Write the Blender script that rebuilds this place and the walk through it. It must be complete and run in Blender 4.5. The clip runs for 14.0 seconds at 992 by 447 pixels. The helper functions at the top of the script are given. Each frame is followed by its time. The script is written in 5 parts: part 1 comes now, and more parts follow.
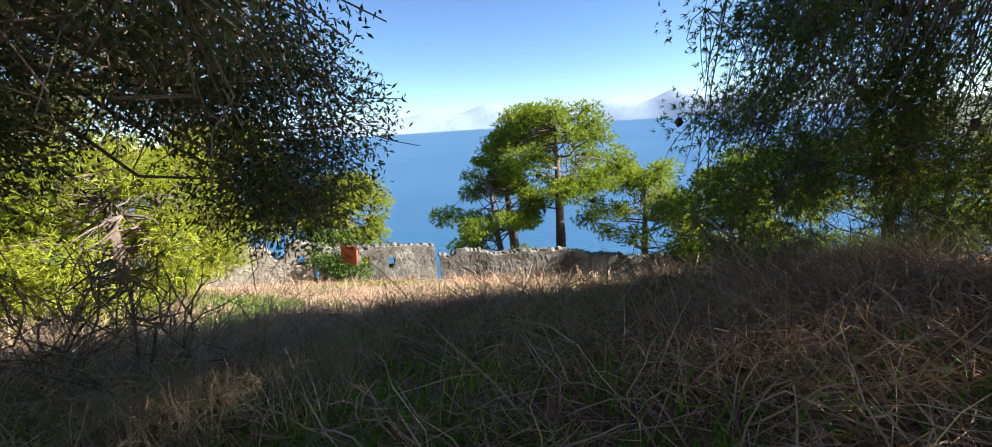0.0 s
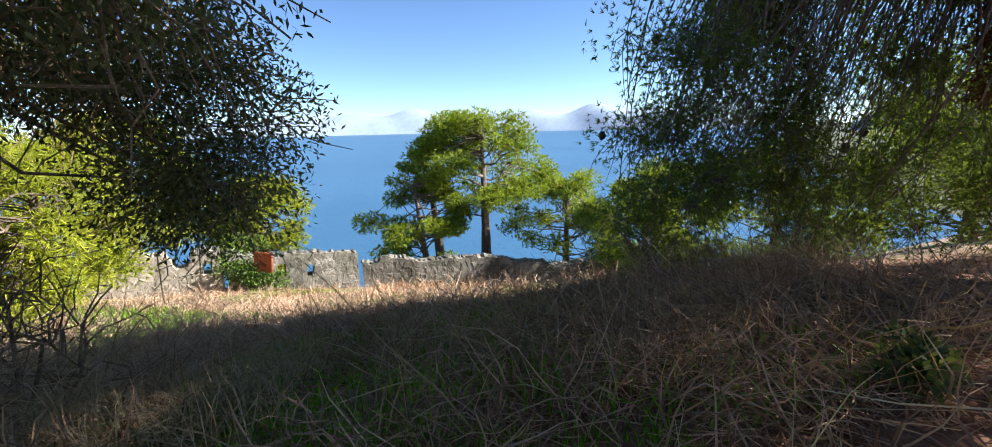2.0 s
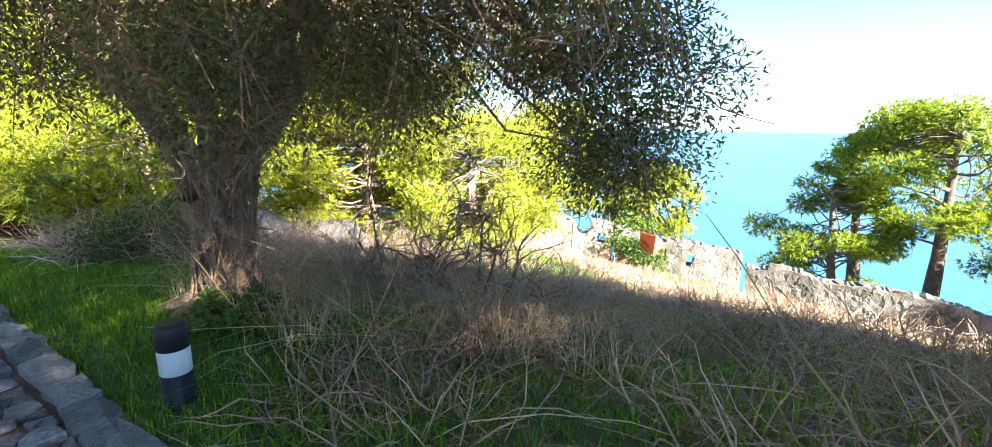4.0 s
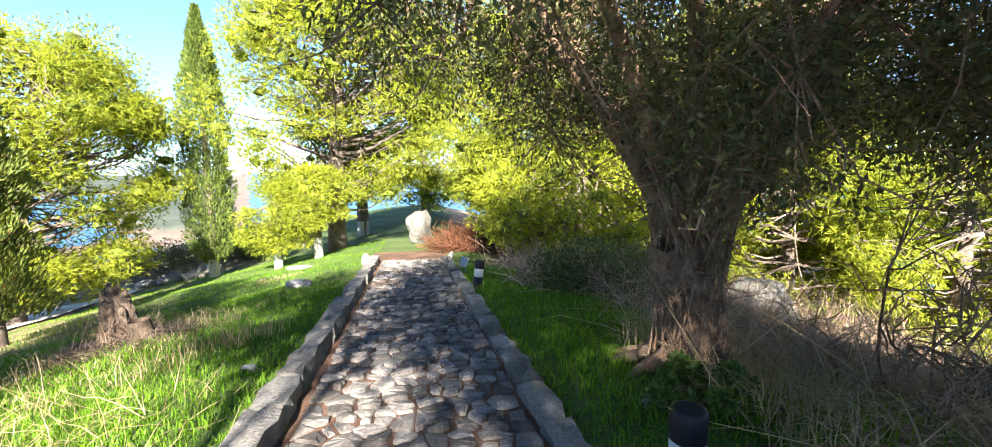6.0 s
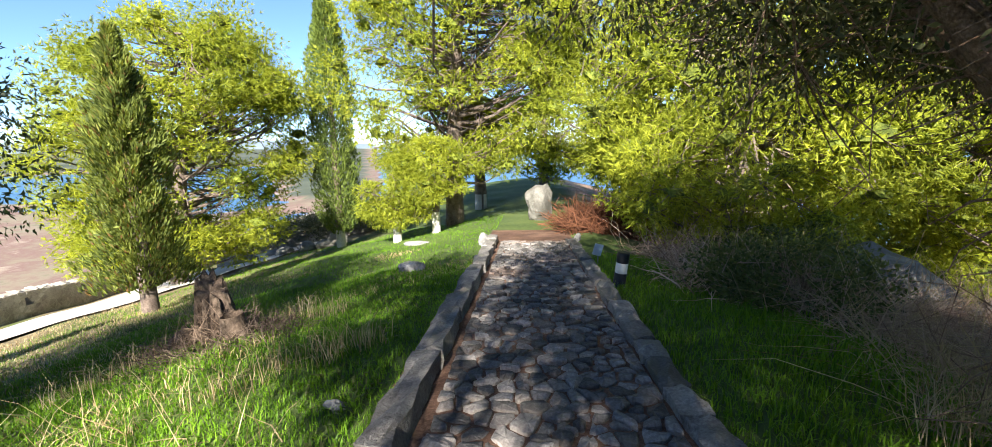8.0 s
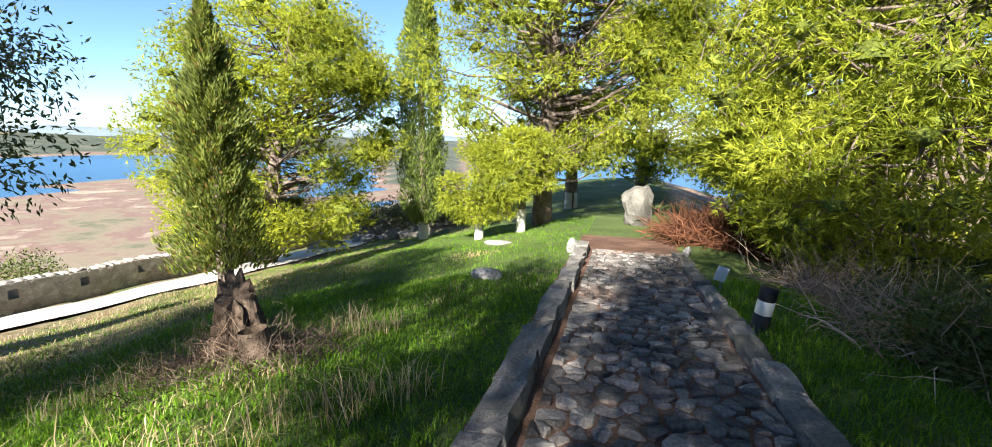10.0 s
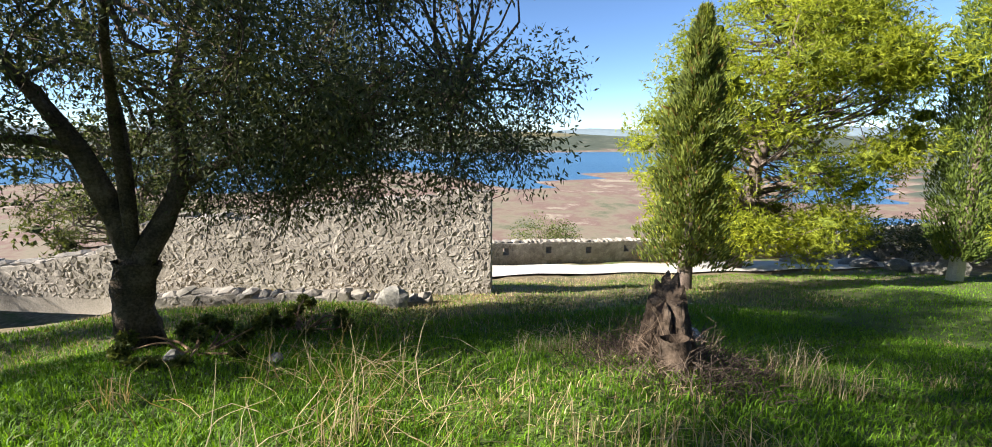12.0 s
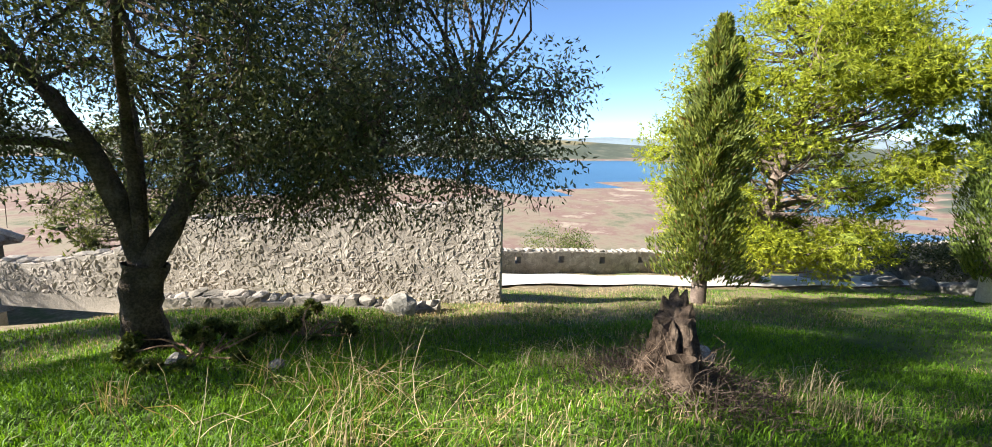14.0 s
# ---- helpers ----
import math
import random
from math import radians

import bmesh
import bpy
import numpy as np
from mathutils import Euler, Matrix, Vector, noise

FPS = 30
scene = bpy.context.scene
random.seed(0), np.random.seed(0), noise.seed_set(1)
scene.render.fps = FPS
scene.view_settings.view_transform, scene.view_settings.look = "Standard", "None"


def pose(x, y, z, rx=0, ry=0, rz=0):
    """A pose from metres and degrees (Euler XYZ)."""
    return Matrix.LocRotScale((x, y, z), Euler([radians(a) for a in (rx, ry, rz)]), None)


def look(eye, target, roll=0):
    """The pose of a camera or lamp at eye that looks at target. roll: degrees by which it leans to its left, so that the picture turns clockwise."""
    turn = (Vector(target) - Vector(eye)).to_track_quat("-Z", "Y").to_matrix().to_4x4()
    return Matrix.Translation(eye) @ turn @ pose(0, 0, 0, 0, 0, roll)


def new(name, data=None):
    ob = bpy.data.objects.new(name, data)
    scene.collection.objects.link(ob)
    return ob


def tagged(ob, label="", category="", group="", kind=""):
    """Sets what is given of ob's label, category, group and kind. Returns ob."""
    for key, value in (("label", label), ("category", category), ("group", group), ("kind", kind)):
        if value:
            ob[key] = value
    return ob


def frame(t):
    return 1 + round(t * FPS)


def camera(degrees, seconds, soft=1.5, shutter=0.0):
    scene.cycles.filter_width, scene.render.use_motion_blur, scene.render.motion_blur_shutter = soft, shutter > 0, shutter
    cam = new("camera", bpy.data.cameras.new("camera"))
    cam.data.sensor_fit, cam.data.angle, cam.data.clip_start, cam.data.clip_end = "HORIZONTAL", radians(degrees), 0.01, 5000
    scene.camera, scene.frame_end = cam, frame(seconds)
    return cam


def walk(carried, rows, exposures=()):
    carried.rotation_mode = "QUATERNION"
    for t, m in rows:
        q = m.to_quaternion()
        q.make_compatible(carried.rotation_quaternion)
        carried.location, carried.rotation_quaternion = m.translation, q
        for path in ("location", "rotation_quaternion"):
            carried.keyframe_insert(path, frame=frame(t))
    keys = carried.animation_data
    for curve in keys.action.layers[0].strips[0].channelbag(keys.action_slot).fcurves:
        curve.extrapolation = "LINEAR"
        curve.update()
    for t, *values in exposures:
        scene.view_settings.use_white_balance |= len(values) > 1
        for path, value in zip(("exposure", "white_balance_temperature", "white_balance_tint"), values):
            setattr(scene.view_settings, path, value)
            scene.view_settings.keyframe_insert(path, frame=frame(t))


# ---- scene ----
cam = camera(92.99, 14.0, 0.9)
PATH = [
    (0, (0.365, -0.415, 1.860), (2.321, -0.408, 1.443), -3.68),
    (0.5, (0.423, -0.464, 1.846), (2.375, -0.596, 1.429), -3.01),
    (1, (0.400, -0.456, 1.836), (2.312, -0.852, 1.402), -1.68),
    (1.5, (0.397, -0.424, 1.853), (2.276, -0.952, 1.415), -1.50),
    (2, (0.333, -0.313, 1.870), (2.267, -0.629, 1.468), -1.22),
    (2.2, (0.304, -0.282, 1.871), (2.256, -0.416, 1.456), -1.80),
    (4.3, (0.371, -0.173, 1.661), (1.803, 1.168, 1.270), 0.18),
    (4.5, (0.335, -0.078, 1.655), (1.648, 1.385, 1.290), -0.57),
    (5, (0.171, 0.176, 1.682), (1.183, 1.877, 1.389), -3.32),
    (5.5, (0.140, 0.507, 1.655), (0.724, 2.407, 1.439), -3.38),
    (6, (0.076, 0.858, 1.660), (0.428, 2.813, 1.424), -0.32),
    (6.5, (-0.030, 1.224, 1.648), (0.123, 3.199, 1.373), -2.15),
    (7, (-0.055, 1.629, 1.639), (-0.076, 3.602, 1.313), -2.23),
    (7.2, (-0.077, 1.793, 1.664), (-0.127, 3.764, 1.325), -1.33),
    (9.3, (-0.105, 3.377, 1.494), (-0.365, 5.328, 1.137), -1.68),
    (9.5, (-0.140, 3.497, 1.529), (-0.436, 5.441, 1.162), -0.25),
    (10, (-0.280, 3.790, 1.489), (-0.773, 5.694, 1.124), 0.84),
    (10.5, (-0.374, 3.987, 1.467), (-1.196, 5.767, 1.074), 0.55),
    (11, (-0.399, 4.110, 1.474), (-1.636, 5.628, 1.065), 1.79),
    (11.5, (-0.268, 4.091, 1.524), (-1.816, 5.293, 1.122), 0.91),
    (12, (-0.339, 4.228, 1.508), (-2.175, 4.922, 1.126), 0.09),
    (12.5, (-0.312, 4.296, 1.504), (-2.271, 4.495, 1.154), 1.52),
    (13, (-0.239, 4.195, 1.517), (-2.200, 4.012, 1.172), -0.06),
    (13.5, (-0.307, 4.206, 1.522), (-2.274, 4.232, 1.163), -0.47),
    (14, (-0.380, 4.349, 1.531), (-2.243, 4.982, 1.177), 1.00),
]
EXPOSURES = [(0, 1.85), (1.5, 1.85), (2.2, 1.85), (4.3, 3.5), (5.0, 3.35), (5.5, 2.95), (6.0, 2.8), (6.5, 2.35), (7.2, 2.15), (9.3, 2.05), (10.0, 2.1), (10.5, 1.6), (11.0, 1.92), (11.4, 1.22), (11.7, 1.22), (12.1, 1.95), (12.6, 2.35), (13.3, 2.65), (13.6, 2.55), (14.0, 1.95)]
walk(cam, [(t, look(eye, target, roll)) for t, eye, target, roll in PATH], EXPOSURES)

# world, sun and exposure
SUN_AZ = radians(184)      # where the sun stands, clockwise from +y
SUN_EL = radians(30)
world = bpy.data.worlds.new("world")
scene.world = world
world.use_nodes = True
wn = world.node_tree.nodes
sky = wn.new("ShaderNodeTexSky")
sky.sky_type = "NISHITA"
sky.sun_disc = False
sky.sun_elevation = SUN_EL
sky.sun_rotation = SUN_AZ
sky.air_density = 0.6
sky.dust_density = 0.0
sky.ozone_density = 3.0
wn["Background"].inputs["Strength"].default_value = 0.066
tint = wn.new("ShaderNodeMix")
tint.data_type, tint.blend_type = "RGBA", "MULTIPLY"
tint.inputs["Factor"].default_value = 1.0
tint.inputs["B"].default_value = (0.86, 0.94, 1.01, 1)
world.node_tree.links.new(sky.outputs[0], tint.inputs["A"])
world.node_tree.links.new(tint.outputs["Result"], wn["Background"].inputs["Color"])
sun_dir = Vector((math.sin(SUN_AZ) * math.cos(SUN_EL), math.cos(SUN_AZ) * math.cos(SUN_EL), math.sin(SUN_EL)))
sun_data = bpy.data.lights.new("sun", "SUN")
sun_data.energy = 5.0
sun_data.angle = radians(0.55)
sun_data.color = (1.0, 0.93, 0.82)
sun = new("sun", sun_data)
sun.matrix_world = look(sun_dir * 100, (0, 0, 0))

rng = np.random.default_rng(7)


# ---- materials ----
def ramp(nt, stops):
    n = nt.nodes.new("ShaderNodeValToRGB")
    while len(n.color_ramp.elements) < len(stops):
        n.color_ramp.elements.new(0.5)
    for e, (p, c) in zip(n.color_ramp.elements, stops):
        e.position, e.color = p, (*c, 1)
    return n


def noise_node(nt, scale, detail=4.0, rough=0.55, source="Object"):
    tc = nt.nodes.new("ShaderNodeTexCoord")
    n = nt.nodes.new("ShaderNodeTexNoise")
    n.inputs["Scale"].default_value = scale
    n.inputs["Detail"].default_value = detail
    n.inputs["Roughness"].default_value = rough
    nt.links.new(tc.outputs[source], n.inputs["Vector"])
    return n


def mixed(nt, fac, a, b, kind="MIX"):
    n = nt.nodes.new("ShaderNodeMix")
    n.data_type = "RGBA"
    n.blend_type = kind
    for sock, v in ((n.inputs["Factor"], fac), (n.inputs["A"], a), (n.inputs["B"], b)):
        if hasattr(v, "is_linked"):
            nt.links.new(v, sock)
        elif isinstance(v, tuple):
            sock.default_value = (*v, 1)
        else:
            sock.default_value = v
    return n.outputs["Result"]


def rough_mat(name, dark, mid, light, coarse=1.2, fine=18.0, roughness=0.9, bump=0.5, depth=0.02, per_piece=0.0, stain=None, stain_scale=0.6, stain_amount=0.5, source="Object"):
    """A dull surface: three tones by a coarse and a fine noise, with relief, and a tone of its own for each piece."""
    m = bpy.data.materials.new(name)
    m.use_nodes = True
    nt = m.node_tree
    bs = nt.nodes["Principled BSDF"]
    bs.inputs["Roughness"].default_value = roughness
    bs.inputs["Specular IOR Level"].default_value = 0.25
    big, small = noise_node(nt, coarse, 5, source=source), noise_node(nt, fine, 6, 0.65, source=source)
    add = nt.nodes.new("ShaderNodeMath")
    add.operation = "MULTIPLY_ADD"
    nt.links.new(big.outputs["Fac"], add.inputs[0])
    add.inputs[1].default_value = 0.5
    half = nt.nodes.new("ShaderNodeMath")
    half.operation = "MULTIPLY"
    nt.links.new(small.outputs["Fac"], half.inputs[0])
    half.inputs[1].default_value = 0.5
    nt.links.new(half.outputs[0], add.inputs[2])
    r = ramp(nt, [(0.34, dark), (0.5, mid), (0.66, light)])
    nt.links.new(add.outputs[0], r.inputs[0])
    col = r.outputs[0]
    if stain:
        sn = noise_node(nt, stain_scale, 6, 0.6, source=source)
        sr = ramp(nt, [(0.5, (0, 0, 0)), (0.62, (stain_amount,) * 3)])
        nt.links.new(sn.outputs["Fac"], sr.inputs[0])
        col = mixed(nt, sr.outputs[0], col, stain)
    if per_piece:
        oi = nt.nodes.new("ShaderNodeObjectInfo")
        ge = nt.nodes.new("ShaderNodeNewGeometry")
        su = nt.nodes.new("ShaderNodeMath")
        su.operation = "ADD"
        nt.links.new(oi.outputs["Random"], su.inputs[0])
        nt.links.new(ge.outputs["Random Per Island"], su.inputs[1])
        fr = nt.nodes.new("ShaderNodeMath")
        fr.operation = "FRACT"
        nt.links.new(su.outputs[0], fr.inputs[0])
        pr = ramp(nt, [(0, (1 - per_piece,) * 3), (1, (1 + per_piece * 0.6,) * 3)])
        nt.links.new(fr.outputs[0], pr.inputs[0])
        col = mixed(nt, 1.0, col, pr.outputs[0], "MULTIPLY")
    nt.links.new(col, bs.inputs["Base Color"])
    if bump:
        bp = nt.nodes.new("ShaderNodeBump")
        bp.inputs["Strength"].default_value = bump
        bp.inputs["Distance"].default_value = depth
        nt.links.new(add.outputs[0], bp.inputs["Height"])
        nt.links.new(bp.outputs[0], bs.inputs["Normal"])
    return m


def leaf_mat(name, dark, light, through_light=0.4, gloss=0.5, patch=0.5, odd=None, shine=0.2):
    """Foliage: each leaf its own tone, lighter and darker patches in the crown, light passing through."""
    m = bpy.data.materials.new(name)
    m.use_nodes = True
    nt = m.node_tree
    bs = nt.nodes["Principled BSDF"]
    ge = nt.nodes.new("ShaderNodeNewGeometry")
    stops = [(0.0, dark), (0.85, light)] + ([(0.93, light), (0.95, odd)] if odd else [])
    r = ramp(nt, stops)
    nt.links.new(ge.outputs["Random Per Island"], r.inputs[0])
    pn = noise_node(nt, patch, 3)
    pr = ramp(nt, [(0.35, (0.7, 0.72, 0.7)), (0.65, (1.15, 1.1, 1.0))])
    nt.links.new(pn.outputs["Fac"], pr.inputs[0])
    col = mixed(nt, 1.0, r.outputs[0], pr.outputs[0], "MULTIPLY")
    nt.links.new(col, bs.inputs["Base Color"])
    bs.inputs["Roughness"].default_value = gloss
    bs.inputs["Specular IOR Level"].default_value = shine
    tl = nt.nodes.new("ShaderNodeBsdfTranslucent")
    nt.links.new(mixed(nt, 1.0, col, (1.25, 1.2, 0.6), "MULTIPLY"), tl.inputs["Color"])
    mx = nt.nodes.new("ShaderNodeMixShader")
    mx.inputs[0].default_value = through_light
    nt.links.new(bs.outputs[0], mx.inputs[1])
    nt.links.new(tl.outputs[0], mx.inputs[2])
    nt.links.new(mx.outputs[0], nt.nodes["Material Output"].inputs["Surface"])
    return m


def plain_mat(name, colour, roughness=0.6, vary=0.12, scale=6.0, metal=0.0):
    c = np.array(colour)
    m = rough_mat(name, tuple(c * (1 - vary)), tuple(c), tuple(np.minimum(c * (1 + vary), 1)), scale, scale * 9, roughness, 0.15, 0.004)
    m.node_tree.nodes["Principled BSDF"].inputs["Metallic"].default_value = metal
    return m


M_PAVE = rough_mat("paving_stone", (0.075, 0.07, 0.066), (0.175, 0.162, 0.152), (0.34, 0.32, 0.30), 3.0, 34, 0.8, 1.0, 0.02, 0.6, (0.17, 0.10, 0.07), 0.7, 0.4)
M_JOINT = rough_mat("path_earth", (0.05, 0.028, 0.02), (0.12, 0.066, 0.045), (0.24, 0.15, 0.105), 2.0, 40, 0.95, 0.8, 0.02)
M_KERB = rough_mat("kerb_stone", (0.11, 0.10, 0.092), (0.22, 0.205, 0.19), (0.38, 0.36, 0.33), 5.0, 40, 0.9, 1.0, 0.03, 0.35, (0.10, 0.10, 0.07), 2.5, 0.6)
M_WALL = rough_mat("rubble_wall", (0.19, 0.168, 0.145), (0.315, 0.285, 0.25), (0.45, 0.415, 0.37), 1.5, 22, 0.92, 0.9, 0.03, 0.3, (0.14, 0.13, 0.10), 0.8, 0.5)
M_MORTAR = rough_mat("wall_mortar", (0.18, 0.16, 0.135), (0.29, 0.262, 0.228), (0.39, 0.36, 0.32), 1.5, 30, 0.95, 0.9, 0.03)
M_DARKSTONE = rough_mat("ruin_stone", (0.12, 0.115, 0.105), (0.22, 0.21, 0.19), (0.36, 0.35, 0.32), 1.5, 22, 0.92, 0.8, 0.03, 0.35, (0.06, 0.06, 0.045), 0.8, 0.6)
M_ROCK = rough_mat("pale_rock", (0.11, 0.11, 0.112), (0.23, 0.228, 0.225), (0.40, 0.395, 0.385), 2.5, 20, 0.9, 0.9, 0.03, 0.1, (0.12, 0.12, 0.11), 3.0, 0.7)
M_BARK = rough_mat("olive_bark", (0.07, 0.043, 0.027), (0.25, 0.16, 0.10), (0.45, 0.32, 0.22), 9, 60, 0.95, 1.0, 0.03)
M_BARKDARK = rough_mat("dark_bark", (0.03, 0.023, 0.018), (0.10, 0.075, 0.058), (0.22, 0.17, 0.135), 5, 40, 0.95, 1.0, 0.03)
M_PINEBARK = rough_mat("pine_bark", (0.06, 0.045, 0.038), (0.15, 0.115, 0.095), (0.27, 0.22, 0.19), 6, 30, 0.95, 1.0, 0.03)
M_STUMP = rough_mat("stump_wood", (0.035, 0.026, 0.02), (0.095, 0.068, 0.05), (0.19, 0.145, 0.11), 4, 35, 0.95, 1.0, 0.03)
M_CUT = rough_mat("cut_wood", (0.22, 0.16, 0.10), (0.34, 0.26, 0.17), (0.45, 0.36, 0.25), 6, 50, 0.85, 0.5, 0.01)
M_ROAD = rough_mat("gravel_road", (0.42, 0.39, 0.35), (0.56, 0.53, 0.48), (0.66, 0.63, 0.58), 0.7, 25, 0.95, 0.5, 0.02)
M_TILE = rough_mat("roof_tile", (0.22, 0.15, 0.11), (0.36, 0.27, 0.2), (0.52, 0.43, 0.34), 2.0, 18, 0.9, 0.4, 0.01, 0.45)
M_PLASTER = rough_mat("old_plaster", (0.22, 0.18, 0.15), (0.40, 0.345, 0.295), (0.55, 0.49, 0.43), 1.2, 15, 0.93, 0.6, 0.02, 0, (0.2, 0.18, 0.15), 0.9, 0.5)
M_WHITEWASH = rough_mat("whitewash", (0.36, 0.34, 0.31), (0.52, 0.50, 0.46), (0.64, 0.62, 0.58), 4, 30, 0.9, 0.6, 0.01)
M_BLACK = plain_mat("black_enamel", (0.018, 0.019, 0.022), 0.45, 0.25)
M_LENS = plain_mat("milky_lens", (0.62, 0.62, 0.58), 0.4, 0.06)
M_ORANGE = plain_mat("faded_orange", (0.50, 0.13, 0.07), 0.7, 0.2)
M_SIGN = plain_mat("white_sign", (0.62, 0.63, 0.62), 0.6, 0.1)
M_METAL = plain_mat("galvanised_metal", (0.3, 0.31, 0.32), 0.5, 0.15, 10, 0.8)
M_VOID = plain_mat("unlit_inside_black", (0.012, 0.011, 0.01), 0.95, 0.2)

L_PINE = leaf_mat("pine_needles", (0.15, 0.20, 0.02), (0.42, 0.47, 0.055), 0.5, 0.55, 0.45)
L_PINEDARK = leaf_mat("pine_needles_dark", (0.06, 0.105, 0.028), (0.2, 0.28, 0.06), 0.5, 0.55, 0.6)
L_SEAPINE = leaf_mat("umbrella_pine_needles", (0.10, 0.16, 0.022), (0.32, 0.42, 0.055), 0.45, 0.55, 0.5)
L_OLIVE = leaf_mat("olive_leaves", (0.05, 0.068, 0.038), (0.165, 0.185, 0.11), 0.32, 0.6, 0.7, (0.2, 0.22, 0.17), 0.12)
L_GNARL = leaf_mat("old_tree_leaves", (0.06, 0.07, 0.034), (0.2, 0.205, 0.1), 0.33, 0.65, 0.7, (0.16, 0.13, 0.08), 0.08)
L_CYPRESS = leaf_mat("cypress_sprays", (0.05, 0.085, 0.02), (0.17, 0.23, 0.05), 0.25, 0.6, 1.0)
L_BROWN = leaf_mat("dead_needles", (0.075, 0.032, 0.02), (0.2, 0.088, 0.052), 0.3, 0.8, 0.8)
L_BUSH = leaf_mat("bush_leaves", (0.06, 0.085, 0.03), (0.17, 0.2, 0.07), 0.35, 0.5, 0.8)
L_GRASS = leaf_mat("grass_blades", (0.06, 0.145, 0.012), (0.2, 0.38, 0.028), 0.45, 0.5, 0.5)
L_DRY = leaf_mat("dry_grass", (0.26, 0.19, 0.11), (0.58, 0.48, 0.32), 0.35, 0.7, 0.6)
L_TWIG = leaf_mat("dry_twigs", (0.24, 0.15, 0.115), (0.62, 0.46, 0.37), 0.15, 0.8, 0.6)
L_YOUNG = leaf_mat("young_cypress_sprays", (0.07, 0.10, 0.028), (0.24, 0.29, 0.07), 0.4, 0.6, 1.4, (0.2, 0.12, 0.05))
L_BRAMBLE = leaf_mat("bramble_canes", (0.18, 0.10, 0.065), (0.52, 0.34, 0.235), 0.15, 0.8, 0.6)
L_DARKTWIG = leaf_mat("dark_twigs", (0.06, 0.042, 0.034), (0.2, 0.15, 0.12), 0.1, 0.8, 0.8)
L_IVY = leaf_mat("ivy_leaves", (0.04, 0.08, 0.02), (0.12, 0.2, 0.045), 0.3, 0.4, 0.9)

# darker tones for lumps inside the crowns: inner shade put into the colour
I_PINE = rough_mat("shade_toned_pine_core", (0.04, 0.06, 0.012), (0.12, 0.15, 0.022), (0.25, 0.29, 0.04), 3.0, 22, 0.9, 1.0, 0.08, 0.3)
I_DARK = rough_mat("shade_toned_leaf_core", (0.012, 0.018, 0.008), (0.04, 0.052, 0.02), (0.09, 0.105, 0.04), 3.0, 26, 0.9, 1.0, 0.08, 0.3)


# ---- mesh helpers ----
def raw_mesh(name, verts, faces, smooth=False):
    """A mesh from arrays; every face has as many corners as faces has columns."""
    verts, faces = np.asarray(verts, np.float32), np.asarray(faces, np.int32)
    me = bpy.data.meshes.new(name)
    me.vertices.add(len(verts))
    me.vertices.foreach_set("co", verts.ravel())
    n, k = faces.shape
    me.loops.add(n * k)
    me.loops.foreach_set("vertex_index", faces.ravel())
    me.polygons.add(n)
    me.polygons.foreach_set("loop_start", np.arange(0, n * k, k, dtype=np.int32))
    me.polygons.foreach_set("use_smooth", np.full(n, bool(smooth)))
    me.update(calc_edges=True)
    me.validate()
    return me


def array_part(name, verts, faces, material, parent=None, label="", smooth=False):
    me = raw_mesh(name, verts, faces, smooth)
    me.materials.append(material)
    ob = new(name, me)
    if parent:
        ob.parent = parent
        ob.matrix_parent_inverse = Matrix.Translation(-Vector(parent.location))
    if label:
        ob["label"] = label
    return ob


def part(name, bm, material, parent=None, label="", smooth=False):
    me = bpy.data.meshes.new(name)
    bm.to_mesh(me)
    bm.free()
    if smooth:
        me.polygons.foreach_set("use_smooth", np.ones(len(me.polygons), bool))
    me.materials.append(material)
    ob = new(name, me)
    if parent:
        ob.parent = parent
        ob.matrix_parent_inverse = Matrix.Translation(-Vector(parent.location))
    if label:
        ob["label"] = label
    return ob


def thing(name, at, label, category, group="", kind=""):
    e = new(name)
    e.location = at
    e.empty_display_size = 0.1
    return tagged(e, label, category, group, kind)


def unit(v):
    return v / np.maximum(np.linalg.norm(v, axis=-1, keepdims=True), 1e-9)


def rand_dirs(n, gen):
    return unit(gen.normal(size=(n, 3)))


def leaf_arrays(at, ahead, length, width, gen):
    """Diamond leaves: one four-cornered face each, slightly bent by their random side."""
    n = len(at)
    side = unit(np.cross(ahead, rand_dirs(n, gen)))
    length, width = np.broadcast_to(length, n)[:, None], np.broadcast_to(width, n)[:, None]
    mid = at + ahead * length * 0.45
    v = np.stack([at, mid + side * width / 2, at + ahead * length, mid - side * width / 2], 1).reshape(-1, 3)
    return v, np.arange(4 * n).reshape(n, 4)


def needle_arrays(at, ahead, length, width, gen):
    """Needles: one slim triangle each."""
    n = len(at)
    side = unit(np.cross(ahead, rand_dirs(n, gen)))
    length, width = np.broadcast_to(length, n)[:, None], np.broadcast_to(width, n)[:, None]
    v = np.stack([at - side * width / 2, at + side * width / 2, at + ahead * length], 1).reshape(-1, 3)
    return v, np.arange(3 * n).reshape(n, 3)


